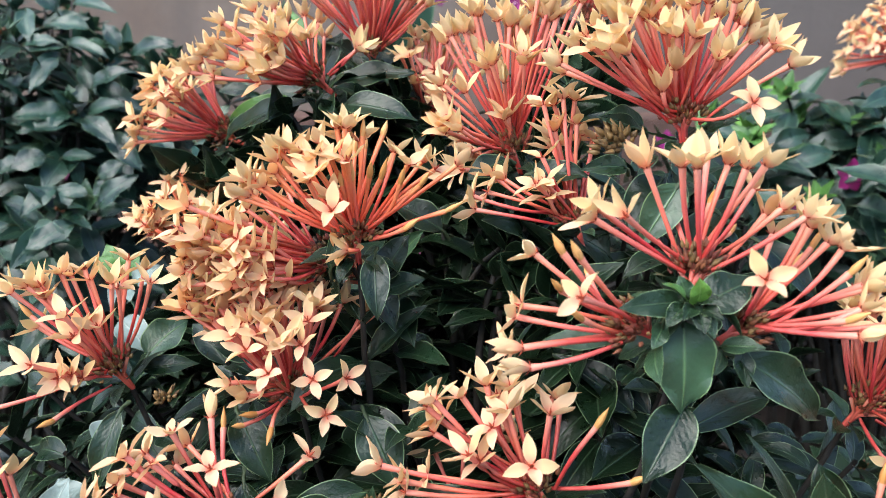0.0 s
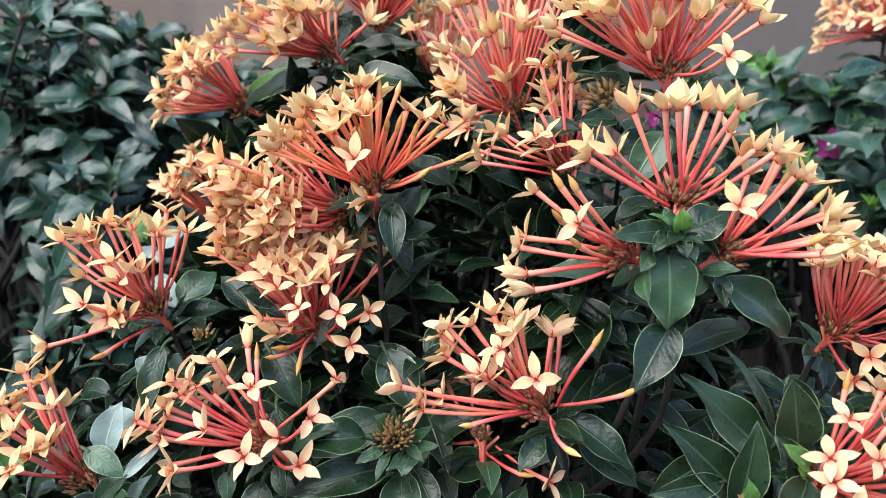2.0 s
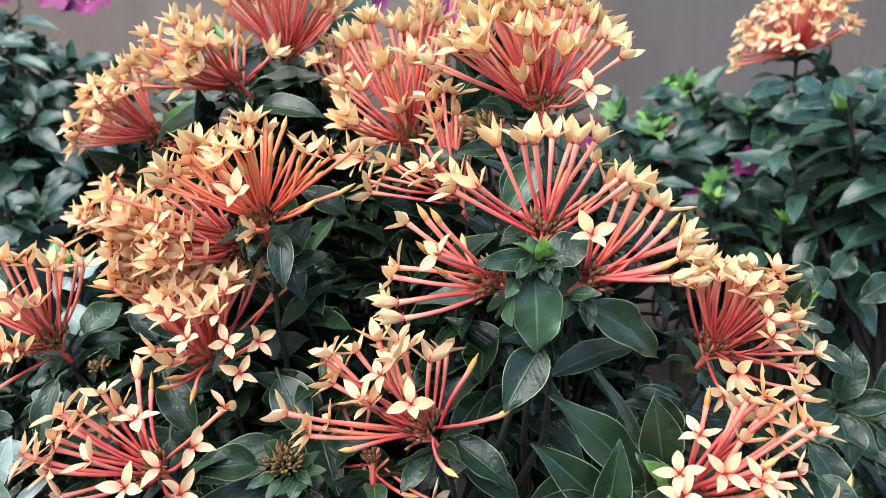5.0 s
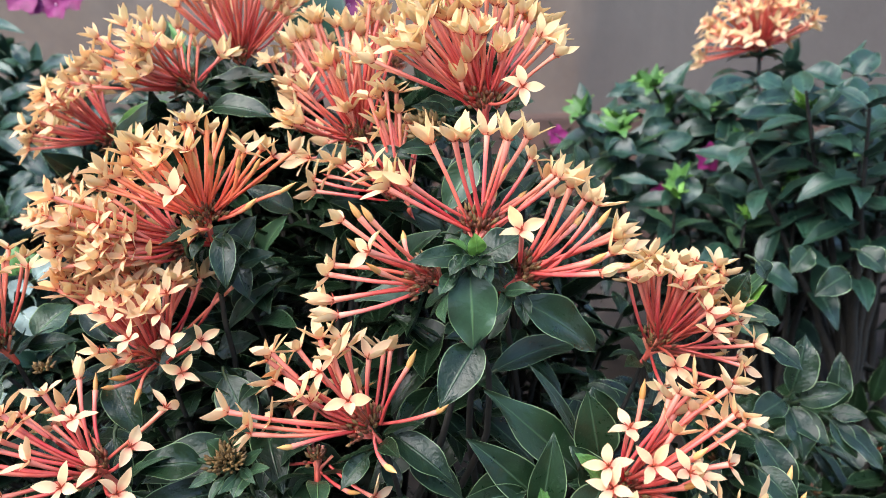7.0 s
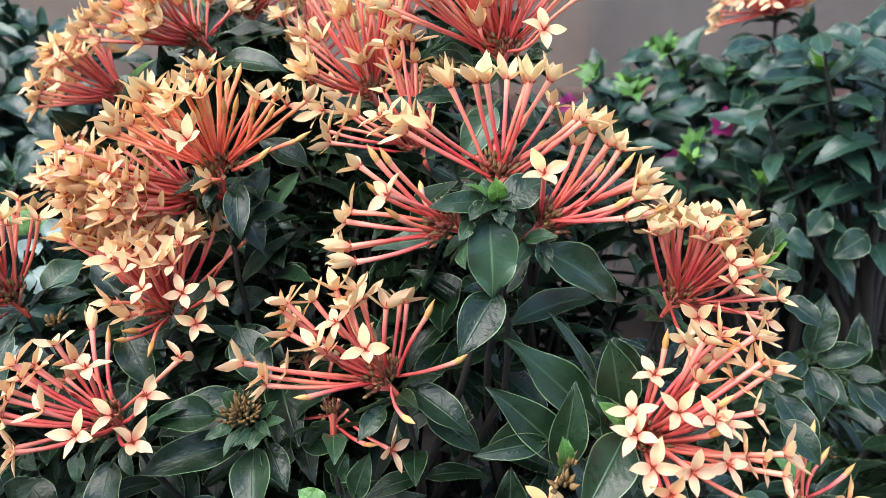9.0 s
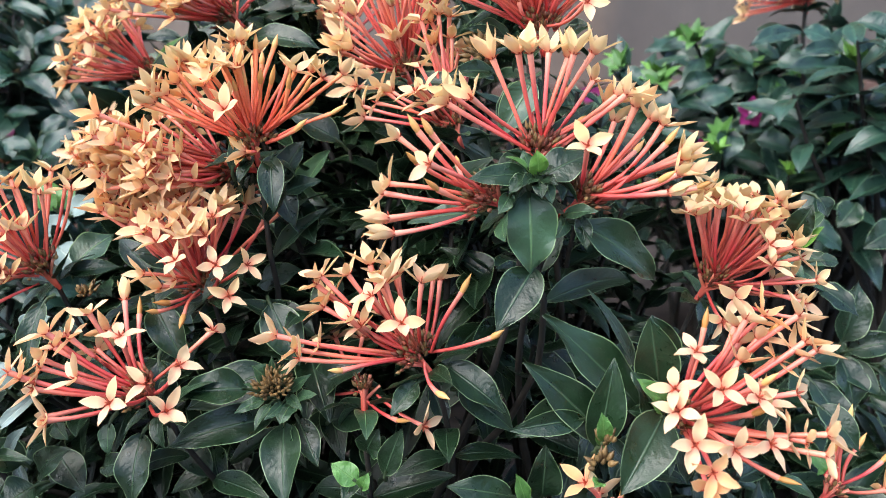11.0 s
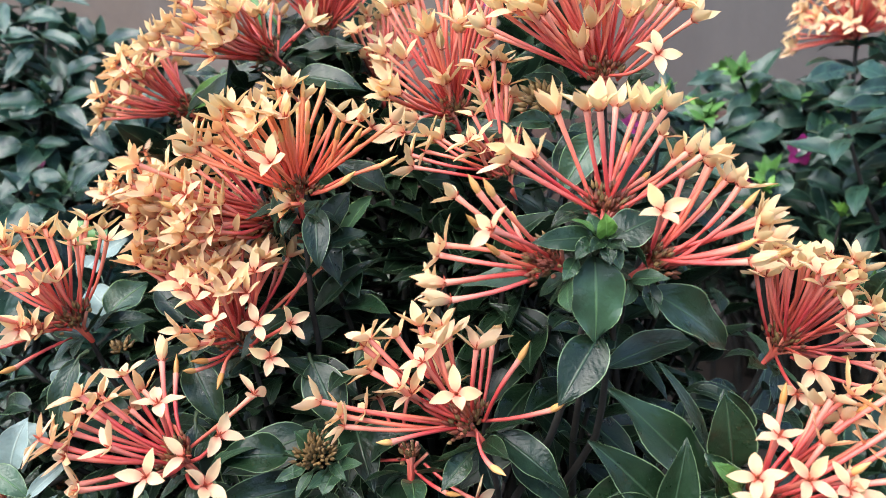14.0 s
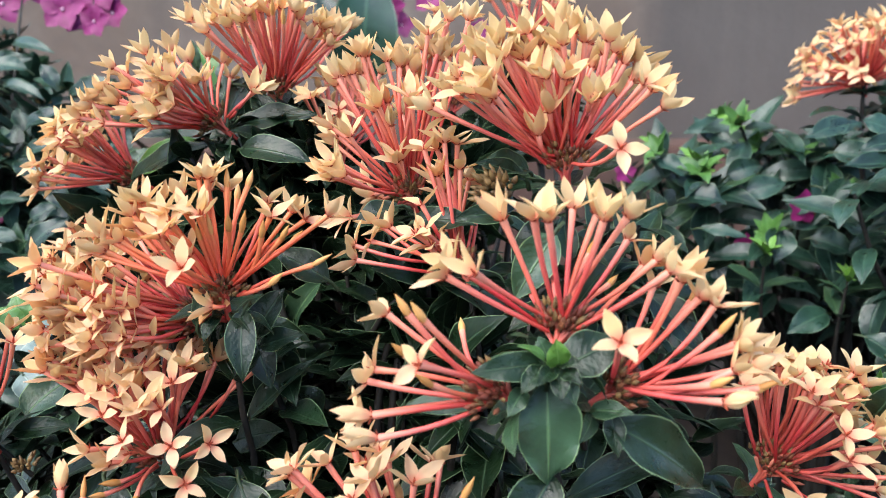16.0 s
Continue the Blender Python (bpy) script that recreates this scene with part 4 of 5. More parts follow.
leaf_at(main_shrub, (-0.024, 0.320, 0.271), (-0.029, 0.308, 0.265), 0.012, 10, 'm')
leaf_at(main_shrub, (-0.028, 0.320, 0.272), (-0.037, 0.308, 0.268), 0.006, -30, 'm')
leaf_at(main_shrub, (-0.036, 0.321, 0.271), (-0.043, 0.308, 0.262), 0.006, 20, 'm')
leaf_at(main_shrub, (-0.039, 0.323, 0.273), (-0.054, 0.313, 0.270), 0.007, 0, 'm')
leaf_at(main_shrub, (-0.039, 0.325, 0.277), (-0.049, 0.318, 0.285), 0.004, 0, 'm')
leaf_at(main_shrub, (-0.026, 0.323, 0.274), (-0.017, 0.311, 0.271), 0.006, 0, 'm')
leaf_at(main_shrub, (-0.032, 0.384, 0.384), (-0.017, 0.390, 0.407), 0.017, 0, 'd')
leaf_at(main_shrub, (-0.031, 0.390, 0.376), (-0.009, 0.389, 0.383), 0.013, 0, 'd')
leaf_at(main_shrub, (-0.036, 0.394, 0.382), (-0.025, 0.382, 0.357), 0.016, 0, 'd')
leaf_at(main_shrub, (-0.057, 0.372, 0.394), (-0.049, 0.379, 0.419), 0.008, 0, 'd')
leaf_at(main_shrub, (-0.114, 0.597, 0.512), (-0.116, 0.597, 0.533), 0.008, 0, 'm')
leaf_at(main_shrub, (-0.110, 0.570, 0.463), (-0.169, 0.589, 0.436), 0.020, -20, 't')
leaf_at(main_shrub, (-0.098, 0.580, 0.461), (-0.123, 0.566, 0.449), 0.013, 20, 'd')
leaf_at(main_shrub, (-0.087, 0.568, 0.477), (-0.070, 0.571, 0.510), 0.017, 0, 'd')
leaf_at(main_shrub, (-0.098, 0.591, 0.506), (-0.090, 0.591, 0.519), 0.007, 0, 'p')
leaf_at(main_shrub, (-0.082, 0.589, 0.479), (-0.042, 0.584, 0.497), 0.018, 0, 'd')
leaf_at(main_shrub, (-0.051, 0.593, 0.494), (-0.020, 0.586, 0.485), 0.011, 0, 'd')
leaf_at(main_shrub, (-0.088, 0.581, 0.467), (-0.048, 0.569, 0.458), 0.011, 0, 'd')
leaf_at(main_shrub, (-0.066, 0.583, 0.453), (-0.026, 0.577, 0.468), 0.017, 0, 'd')
leaf_at(main_shrub, (-0.081, 0.589, 0.458), (-0.060, 0.575, 0.440), 0.017, 0, 'd')
leaf_at(main_shrub, (-0.123, 0.583, 0.476), (-0.137, 0.589, 0.498), 0.019, 0, 'd')
leaf_at(main_shrub, (-0.093, 0.585, 0.482), (-0.121, 0.589, 0.498), 0.020, 0, 'd')
leaf_at(main_shrub, (-0.149, 0.627, 0.464), (-0.177, 0.626, 0.464), 0.013, 0, 'd')
leaf_at(main_shrub, (-0.190, 0.640, 0.435), (-0.173, 0.644, 0.451), 0.014, 0, 'm')
leaf_at(main_shrub, (-0.186, 0.628, 0.427), (-0.166, 0.615, 0.415), 0.015, 0, 'm')
leaf_at(main_shrub, (-0.154, 0.580, 0.432), (-0.142, 0.586, 0.453), 0.018, 20, 'd')
leaf_at(main_shrub, (-0.169, 0.577, 0.421), (-0.152, 0.568, 0.426), 0.011, 0, 'm')
leaf_at(main_shrub, (-0.049, 0.326, 0.278), (-0.085, 0.322, 0.278), 0.021, 0, 'd')
leaf_at(main_shrub, (-0.048, 0.391, 0.275), (-0.035, 0.388, 0.306), 0.023, 0, 'd')
leaf_at(main_shrub, (-0.096, 0.588, 0.470), (-0.124, 0.600, 0.502), 0.020, 0, 'd')
leaf_at(main_shrub, (-0.097, 0.598, 0.471), (-0.099, 0.610, 0.509), 0.020, 0, 'd')
leaf_at(main_shrub, (-0.101, 0.588, 0.468), (-0.139, 0.600, 0.479), 0.018, 0, 'd')
leaf_at(main_shrub, (-0.094, 0.603, 0.474), (-0.077, 0.615, 0.509), 0.020, 0, 'd')
leaf_at(main_shrub, (-0.095, 0.573, 0.467), (-0.139, 0.585, 0.462), 0.016, 0, 'd')
leaf_at(main_shrub, (-0.090, 0.608, 0.480), (-0.121, 0.620, 0.530), 0.014, 0, 't')
leaf_at(main_shrub, (-0.088, 0.573, 0.469), (-0.112, 0.585, 0.490), 0.014, 0, 'd')
leaf_at(main_shrub, (-0.074, 0.563, 0.502), (-0.061, 0.575, 0.492), 0.014, 0, 'd')
leaf_at(main_shrub, (-0.106, 0.598, 0.467), (-0.155, 0.610, 0.496), 0.018, 0, 'd')
leaf_at(main_shrub, (-0.070, 0.558, 0.474), (-0.025, 0.570, 0.480), 0.018, 0, 'd')
leaf_at(main_shrub, (-0.193, 0.304, 0.286), (-0.171, 0.296, 0.274), 0.013, 0, 'm')
leaf_at(main_shrub, (-0.187, 0.296, 0.259), (-0.168, 0.288, 0.278), 0.014, 0, 'd')
leaf_at(main_shrub, (-0.178, 0.294, 0.260), (-0.153, 0.286, 0.261), 0.007, 0, 'd')
leaf_at(main_shrub, (-0.123, 0.316, 0.265), (-0.123, 0.308, 0.250), 0.010, 0, 'm')
leaf_at(main_shrub, (-0.149, 0.309, 0.269), (-0.140, 0.301, 0.264), 0.009, 0, 'm')
leaf_at(main_shrub, (-0.132, 0.319, 0.236), (-0.109, 0.311, 0.243), 0.013, 0, 'd')
leaf_at(main_shrub, (-0.173, 0.304, 0.254), (-0.158, 0.296, 0.275), 0.008, 0, 'p')
leaf_at(main_shrub, (-0.165, 0.314, 0.236), (-0.142, 0.306, 0.256), 0.017, 0, 'd')

ROOTS = (Vector((-0.06, 0.47, 0)), Vector((0.05, 0.44, 0)), Vector((0.15, 0.46, 0)), Vector((0.02, 0.55, 0)))


def nearest_root(p):
    return min(ROOTS, key=lambda r: (r.xy - p.xy).length) + Vector((rnd.uniform(-.02, .02), rnd.uniform(-.02, .02), 0))


# leaves and shoots between the middle fan and the head behind it
leaf_at(main_shrub, (0.106, 0.4, 0.464), (0.082, 0.392, 0.469), 0.016, 0, 'm')
leaf_at(main_shrub, (0.14, 0.4, 0.465), (0.153, 0.394, 0.47), 0.013, 0, 'm')
leaf_at(main_shrub, (0.103, 0.43, 0.442), (0.077, 0.42, 0.442), 0.014, 0, 'd')
leaf_at(main_shrub, (0.122, 0.41, 0.435), (0.1, 0.39, 0.408), 0.026, 0, 'd')
for x, y, z in ((0.14, 0.47, 0.423), (0.124, 0.48, 0.426), (0.157, 0.46, 0.399), (0.185, 0.49, 0.416), (0.164, 0.48, 0.424), (0.146, 0.46, 0.406), (0.194, 0.47, 0.393)):
    top = Vector((x, y, z))
    pts = stem(main_shrub, top, (0.1, -0.1, 1), nearest_root(top), 0.0014, 0.004)
    leafy(main_shrub, pts, 0.003, 0.017, 4, 0.044, 'd')
for x, y, z, az in ((0.1, 0.42, 0.45, 170),):
    b = Build()
    calyx_mass(b, Vector((math.cos(radians(az)), -0.2, 0.5)).normalized(), 18, 0.008, 0.0058, 2)
    part("bud_head", b.mesh("bud_head", CALYX_OLIVE, STALK), main_shrub, Matrix.Translation(Vector((x, y, z)) - main_shrub.location), "olive green bud head")

hidden = Foliage()
for shrub, base, axis in CLUSTERS[:]:
    down = (axis + Vector((0, 0, 1.2))).normalized()
    pts = stem(shrub, base - axis * 0.012, down, nearest_root(base))
    if base.y < 0.32 and base.z > 0.37:
        continue
    if base.y < 0.42:
        leafy(shrub, pts, 0.036, 0.026, 2, 0.046, 'd')
    else:
        leafy(shrub, pts, 0.014, 0.022, 6, 0.056, 'd', None if base.z > 0.45 else hidden)


for shrub, base, axis in CLUSTERS[:]:
    if base.y > 0.40:
        for _ in range(4 if base.y < 0.5 else 8):
            top = base + Vector((rnd.uniform(-.035, .035), rnd.uniform(-.01, .05), rnd.uniform(-.055, -.02)))
            pts = stem(shrub, top, (top - base + Vector((0, 0, 0.05))).normalized(), nearest_root(top), 0.0014, 0.004)
            leafy(shrub, pts, 0.002, 0.018, 5, 0.054, 'd', hidden)


def canopy(x, y):
    """The height of the flower heads about a place."""
    total = weight = 0.0
    for _, base, _ in CLUSTERS:
        w = 1 / ((base.x - x) ** 2 + (base.y - y) ** 2 + 0.0008) ** 1.5
        total, weight = total + w * base.z, weight + w
    return total / weight


for n in range(110):
    x, y = rnd.uniform(-0.30, 0.30), rnd.uniform(0.36, 0.58)
    z = canopy(x, y) - rnd.uniform(0.035, 0.19)
    if z < 0.12:
        continue
    top = Vector((x, y, z))
    lean = Vector((x - 0.04, y - 0.50, 0.45)).normalized()
    pts = stem(main_shrub, top, lean, nearest_root(top), 0.0014, 0.004)
    leafy(main_shrub, pts, 0.003, 0.020, 5, 0.050, 'd', hidden)
for n in range(60):
    x, y = rnd.uniform(-0.30, 0.31), rnd.uniform(0.32, 0.46)
    top = Vector((x, y, min(canopy(x, y) - 0.07, rnd.uniform(0.05, 0.15))))
    pts = stem(main_shrub, top, Vector((x - 0.04, y - 0.50, 0.5)).normalized(), nearest_root(top), 0.0012, 0.003)
    leafy(main_shrub, pts, 0.003, 0.020, 4, 0.052, 'd', hidden)
# leaves below the view, added to keep front light out of the gaps
for n in range(70):
    x, y = rnd.uniform(-0.30, 0.34), rnd.uniform(0.12, 0.27)
    top = Vector((x, y, min(0.19, 0.27 - 0.62 * (y - 0.10)) - rnd.uniform(0.05, 0.11)))
    pts = stem(main_shrub, top, Vector((x - 0.04, y - 0.40, 0.5)).normalized(), nearest_root(top), 0.0012, 0.003)
    leafy(main_shrub, pts, 0.003, 0.020, 3, 0.052, 'd', hidden)
for n in range(60):
    x, y = rnd.uniform(-0.30, 0.34), rnd.uniform(0.40, 0.62)
    top = Vector((x, y, rnd.uniform(0.03, 0.12)))
    pts = stem(main_shrub, top, Vector((x - 0.04, y - 0.60, 0.5)).normalized(), nearest_root(top), 0.0012, 0.003)
    leafy(main_shrub, pts, 0.003, 0.018, 4, 0.056, 'd', hidden)
me = hidden.build.mesh("foliage", LEAF)
tagged(part("foliage", me, main_shrub), kind="stuff")


def bud_head(shrub, base, axis, reach, small, count, olive, label):
    b = Build()
    calyx_mass(b, Vector(axis).normalized(), count, reach, small, 2)
    part("bud_head", b.mesh("bud_head", CALYX_OLIVE, CALYX if not olive else CALYX_OLIVE), shrub, Matrix.Translation(Vector(base) - shrub.location), label)


bud_head(main_shrub, (-0.033, 0.319, 0.280), (0, -0.4, 1), 0.014, 0.0035, 130, True, 'olive-brown cluster of unopened buds')
bud_head(main_shrub, (0.092, 0.388, 0.455), (-0.5, -0.2, 0.8), 0.013, 0.0055, 60, True, 'olive-brown cluster of unopened buds')
bud_head(main_shrub, (0.135, 0.250, 0.280), (0, -0.3, 1), 0.006, 0.005, 14, True, 'small brown bud cluster')
bud_head(main_shrub, (0.132, 0.245, 0.271), (0, -0.3, 1), 0.006, 0.005, 14, True, 'small brown bud cluster')
bud_head(main_shrub, (-0.144, 0.360, 0.325), (0, -0.4, 1), 0.008, 0.0036, 26, True, 'olive-brown cluster of unopened buds')
bud_head(main_shrub, (0.016, 0.325, 0.276), (0, -0.4, 1), 0.008, 0.0042, 14, False, 'brown cluster of unopened buds')

# ---- shrubs behind ----
def back_shrub(at, label, tops, length, kind='f', roots=0.05, young=0.5, sure=0, tuft='t'):
    """A shrub of leafy shoots without flowers, each ending in a tuft of small young leaves."""
    shrub = thing("background_shrub", at, label, "shrub")
    rest = Foliage()
    named = tops[:sure]
    for x, y, z in sorted(tops, key=lambda p: p[1] - p[2]):
        top = Vector((x, y, z))
        root = Vector((at[0] + rnd.uniform(-roots, roots), at[1] + rnd.uniform(-roots, roots), 0))
        lean = (Vector(((x - at[0]) * 0.9, (y - at[1]) * 0.9, 0.30)) + Vector((rnd.uniform(-.15, .15), rnd.uniform(-.15, .15), 0))).normalized()
        pts = stem(shrub, top, lean, root, 0.0016, 0.006)
        leafy(shrub, pts, 0.006, 0.019, 6, length, kind, None if LEAF_COUNT.get(shrub.name, 0) < 290 else rest, 28)
        spin = rnd.uniform(0, 90)
        fresh = tuft if (x, y, z) in named or rnd.random() < young else kind
        for k in range(7 if (x, y, z) in named else 4):
            out = Matrix.Rotation(radians(spin + 90 * k + (45 if k > 3 else 0)), 3, lean) @ lean.orthogonal().normalized()
            part("shoot_leaf", rnd.choice(LEAF_MESHES[fresh]), shrub, leaf_pose(top - shrub.location, out * 0.6 + lean, lean, length * (rnd.uniform(0.30, 0.52) if (x, y, z) in named else rnd.uniform(0.25, 0.5))))
        if rnd.random() < 0.5:
            b = Build()
            calyx_mass(b, lean, 12, 0.006, 0.005, 2)
            part("bud_head", b.mesh("bud_head", CALYX, CALYX_OLIVE), shrub, Matrix.Translation(top - shrub.location))
    if rest.build.v:
        tagged(part("foliage", rest.build.mesh("foliage", LEAVES_BY_KIND[kind]), shrub), kind="stuff")
    return shrub


def spread_tops(n, x0, x1, y0, y1, low, high, seed):
    r = random.Random(seed)
    return [(x, y, r.uniform(low(x, y), high(x, y))) for x, y in ((r.uniform(x0, x1), r.uniform(y0, y1)) for _ in range(n))]


left_tops = [(-0.369, 0.800, 0.433), (-0.346, 0.743, 0.341), (-0.462, 0.849, 0.491), (-0.347, 0.879, 0.490), (-0.319, 0.890, 0.457), (-0.287, 0.857, 0.415), (-0.418, 0.826, 0.376), (-0.345, 0.874, 0.401), (-0.465, 0.857, 0.410), (-0.318, 0.957, 0.474), (-0.470, 0.920, 0.450), (-0.397, 0.940, 0.449), (-0.396, 0.969, 0.480), (-0.449, 1.027, 0.508), (-0.363, 0.963, 0.455), (-0.350, 1.015, 0.459), (-0.470, 1.032, 0.529), (-0.386, 1.069, 0.468), (-0.383, 0.959, 0.438), (-0.424, 0.964, 0.459), (-0.477, 1.021, 0.484), (-0.329, 1.010, 0.434), (-0.511, 1.088, 0.547)] + [(-0.37, 0.79, 0.43), (-0.36, 0.72, 0.345), (-0.35, 0.84, 0.475), (-0.45, 0.86, 0.50), (-0.47, 0.90, 0.53), (-0.44, 0.80, 0.46), (-0.50, 0.85, 0.48)]
left_tops += spread_tops(54, -0.80, -0.24, 0.70, 1.20, lambda x, y: 0.16, lambda x, y: 0.43 if x > -0.42 else 0.56, 3)
left_shrub = back_shrub((-0.50, 0.92, 0.0), "leafy dark green shrub without flowers beside the wall", left_tops, 0.064, 'f', 0.12, 0.35, 17, 'm')
mid_tops = spread_tops(44, -0.30, 0.36, 0.72, 1.15, lambda x, y: 0.12, lambda x, y: 0.385, 5)
back_shrub((0.02, 0.95, 0.0), "low dark green shrub in the shade behind the flowers", mid_tops, 0.060, 'd', 0.12, 0.15)
right_tops = [(0.373, 0.845, 0.446), (0.284, 0.811, 0.420), (0.316, 0.785, 0.404), (0.501, 0.742, 0.430), (0.433, 0.824, 0.415), (0.491, 0.720, 0.349), (0.373, 0.746, 0.348), (0.461, 0.792, 0.379)] + [(0.383, 0.918, 0.445), (0.40, 0.86, 0.42), (0.455, 0.80, 0.43), (0.46, 0.908, 0.39), (0.467, 0.84, 0.41), (0.43, 0.78, 0.36)]
right_tops += spread_tops(72, 0.32, 0.95, 0.74, 1.20, lambda x, y: 0.15, lambda x, y: 0.40 if x < 0.62 else 0.46, 8)
# open, dark gaps low down and before the young shoots
right_tops = [p for i, p in enumerate(right_tops) if i < 14 or not (p[0] < 0.56 and p[1] < 0.90 and p[2] > 0.30 or p[0] < 0.70 and p[1] < 0.88 and p[2] < 0.31)]
right_shrub = back_shrub((0.58, 0.95, 0.0), "leafy green shrub with fresh light tips beside the wall", right_tops, 0.064, 'f', 0.14, 0.4, 9)
low_tops = spread_tops(46, 0.33, 0.62, 0.46, 0.74, lambda x, y: 0.10, lambda x, y: 0.16 + 0.16 * (y - 0.46) / 0.28, 12)
low_tops = [p for p in low_tops if p[1] < 0.56 or p[2] < 0.15]
low_shrub = back_shrub((0.46, 0.60, 0.0), "low leafy dark green shrub beside the flowering one", low_tops, 0.060, 'd', 0.10, 0.15)
low_left = spread_tops(26, -0.52, -0.24, 0.44, 0.70, lambda x, y: 0.10, lambda x, y: 0.18 + 0.10 * (y - 0.44) / 0.26, 14)
low_left_shrub = back_shrub((-0.38, 0.58, 0.0), "low leafy dark green shrub in the shade", low_left, 0.060, 'd', 0.10, 0.2)

leaf_at(left_shrub, (-0.388, 0.831, 0.493), (-0.432, 0.831, 0.489), 0.016, 0, 'f')
leaf_at(left_shrub, (-0.382, 0.831, 0.496), (-0.335, 0.816, 0.481), 0.015, 0, 'f')
leaf_at(left_shrub, (-0.324, 0.847, 0.484), (-0.274, 0.828, 0.495), 0.020, 0, 'f')
leaf_at(left_shrub, (-0.350, 0.799, 0.454), (-0.303, 0.792, 0.471), 0.022, 0, 'f')
leaf_at(left_shrub, (-0.385, 0.807, 0.481), (-0.404, 0.779, 0.450), 0.018, 0, 'f')
leaf_at(left_shrub, (-0.375, 0.793, 0.428), (-0.422, 0.774, 0.428), 0.025, 0, 'f')
leaf_at(left_shrub, (-0.367, 0.780, 0.420), (-0.413, 0.759, 0.413), 0.019, 0, 'f')
leaf_at(left_shrub, (-0.353, 0.793, 0.430), (-0.312, 0.784, 0.439), 0.017, 0, 'f')
leaf_at(left_shrub, (-0.352, 0.781, 0.425), (-0.314, 0.754, 0.403), 0.021, 0, 'f')
leaf_at(left_shrub, (-0.395, 0.884, 0.538), (-0.341, 0.859, 0.528), 0.015, 0, 'f')
leaf_at(left_shrub, (-0.415, 0.883, 0.530), (-0.437, 0.890, 0.556), 0.023, 0, 'f')
leaf_at(left_shrub, (-0.438, 0.863, 0.530), (-0.423, 0.833, 0.498), 0.020, 0, 'f')
leaf_at(left_shrub, (-0.327, 0.729, 0.345), (-0.288, 0.736, 0.377), 0.022, 0, 'f')
leaf_at(left_shrub, (-0.350, 0.729, 0.344), (-0.391, 0.733, 0.353), 0.016, 0, 'f')
leaf_at(left_shrub, (-0.338, 0.733, 0.358), (-0.368, 0.735, 0.364), 0.015, 0, 'f')
leaf_at(left_shrub, (-0.326, 0.777, 0.410), (-0.292, 0.757, 0.376), 0.022, 0, 'f')
leaf_at(left_shrub, (-0.388, 0.763, 0.390), (-0.418, 0.751, 0.380), 0.024, 0, 'f')
leaf_at(left_shrub, (-0.381, 0.706, 0.329), (-0.342, 0.693, 0.323), 0.024, 0, 'f')
leaf_at(left_shrub, (-0.342, 0.706, 0.334), (-0.378, 0.682, 0.317), 0.023, 0, 'f')
leaf_at(left_shrub, (-0.371, 0.856, 0.511), (-0.413, 0.858, 0.516), 0.019, 0, 'f')
leaf_at(left_shrub, (-0.367, 0.825, 0.474), (-0.351, 0.808, 0.447), 0.019, 0, 'f')
leaf_at(left_shrub, (-0.335, 0.757, 0.371), (-0.307, 0.759, 0.385), 0.018, 0, 'f')
leaf_at(left_shrub, (-0.405, 0.822, 0.457), (-0.437, 0.812, 0.455), 0.019, 0, 'f')
leaf_at(left_shrub, (-0.367, 0.735, 0.364), (-0.392, 0.709, 0.341), 0.021, 0, 'f')
leaf_at(left_shrub, (-0.337, 0.850, 0.494), (-0.355, 0.857, 0.516), 0.017, 0, 'f')
leaf_at(right_shrub, (0.375, 0.898, 0.444), (0.327, 0.887, 0.434), 0.018, 0, 'f')
leaf_at(right_shrub, (0.379, 0.896, 0.437), (0.424, 0.885, 0.440), 0.018, 0, 'f')
leaf_at(right_shrub, (0.442, 0.856, 0.408), (0.410, 0.854, 0.439), 0.025, 0, 'f')
leaf_at(right_shrub, (0.446, 0.834, 0.405), (0.474, 0.827, 0.420), 0.018, 0, 'f')
leaf_at(right_shrub, (0.364, 0.879, 0.411), (0.326, 0.869, 0.405), 0.018, 0, 'f')
leaf_at(right_shrub, (0.445, 0.819, 0.387), (0.462, 0.791, 0.361), 0.023, 0, 'f')
leaf_at(right_shrub, (0.388, 0.838, 0.373), (0.405, 0.831, 0.388), 0.022, 0, 'f')
leaf_at(right_shrub, (0.432, 0.714, 0.457), (0.378, 0.702, 0.447), 0.017, 0, 'f')
leaf_at(right_shrub, (0.471, 0.708, 0.440), (0.424, 0.698, 0.436), 0.021, 0, 'f')
leaf_at(right_shrub, (0.476, 0.693, 0.421), (0.403, 0.685, 0.424), 0.023, 0, 'f')
leaf_at(right_shrub, (0.433, 0.766, 0.342), (0.435, 0.735, 0.300), 0.027, 0, 'f')
leaf_at(right_shrub, (0.440, 0.744, 0.336), (0.500, 0.728, 0.323), 0.028, 0, 'f')
leaf_at(right_shrub, (0.402, 0.777, 0.298), (0.366, 0.775, 0.326), 0.025, 0, 'f')
leaf_at(right_shrub, (0.439, 0.735, 0.301), (0.466, 0.713, 0.298), 0.022, 0, 'f')
leaf_at(right_shrub, (0.477, 0.710, 0.288), (0.497, 0.693, 0.266), 0.024, 0, 'f')
leaf_at(right_shrub, (0.383, 0.819, 0.338), (0.438, 0.811, 0.354), 0.024, 0, 'f')
leaf_at(right_shrub, (0.399, 0.804, 0.323), (0.434, 0.777, 0.302), 0.026, 0, 'f')
leaf_at(right_shrub, (0.450, 0.737, 0.392), (0.485, 0.720, 0.369), 0.024, 0, 'f')
leaf_at(right_shrub, (0.448, 0.761, 0.401), (0.412, 0.741, 0.362), 0.021, 0, 'f')
leaf_at(right_shrub, (0.400, 0.853, 0.393), (0.368, 0.836, 0.362), 0.020, 0, 'f')
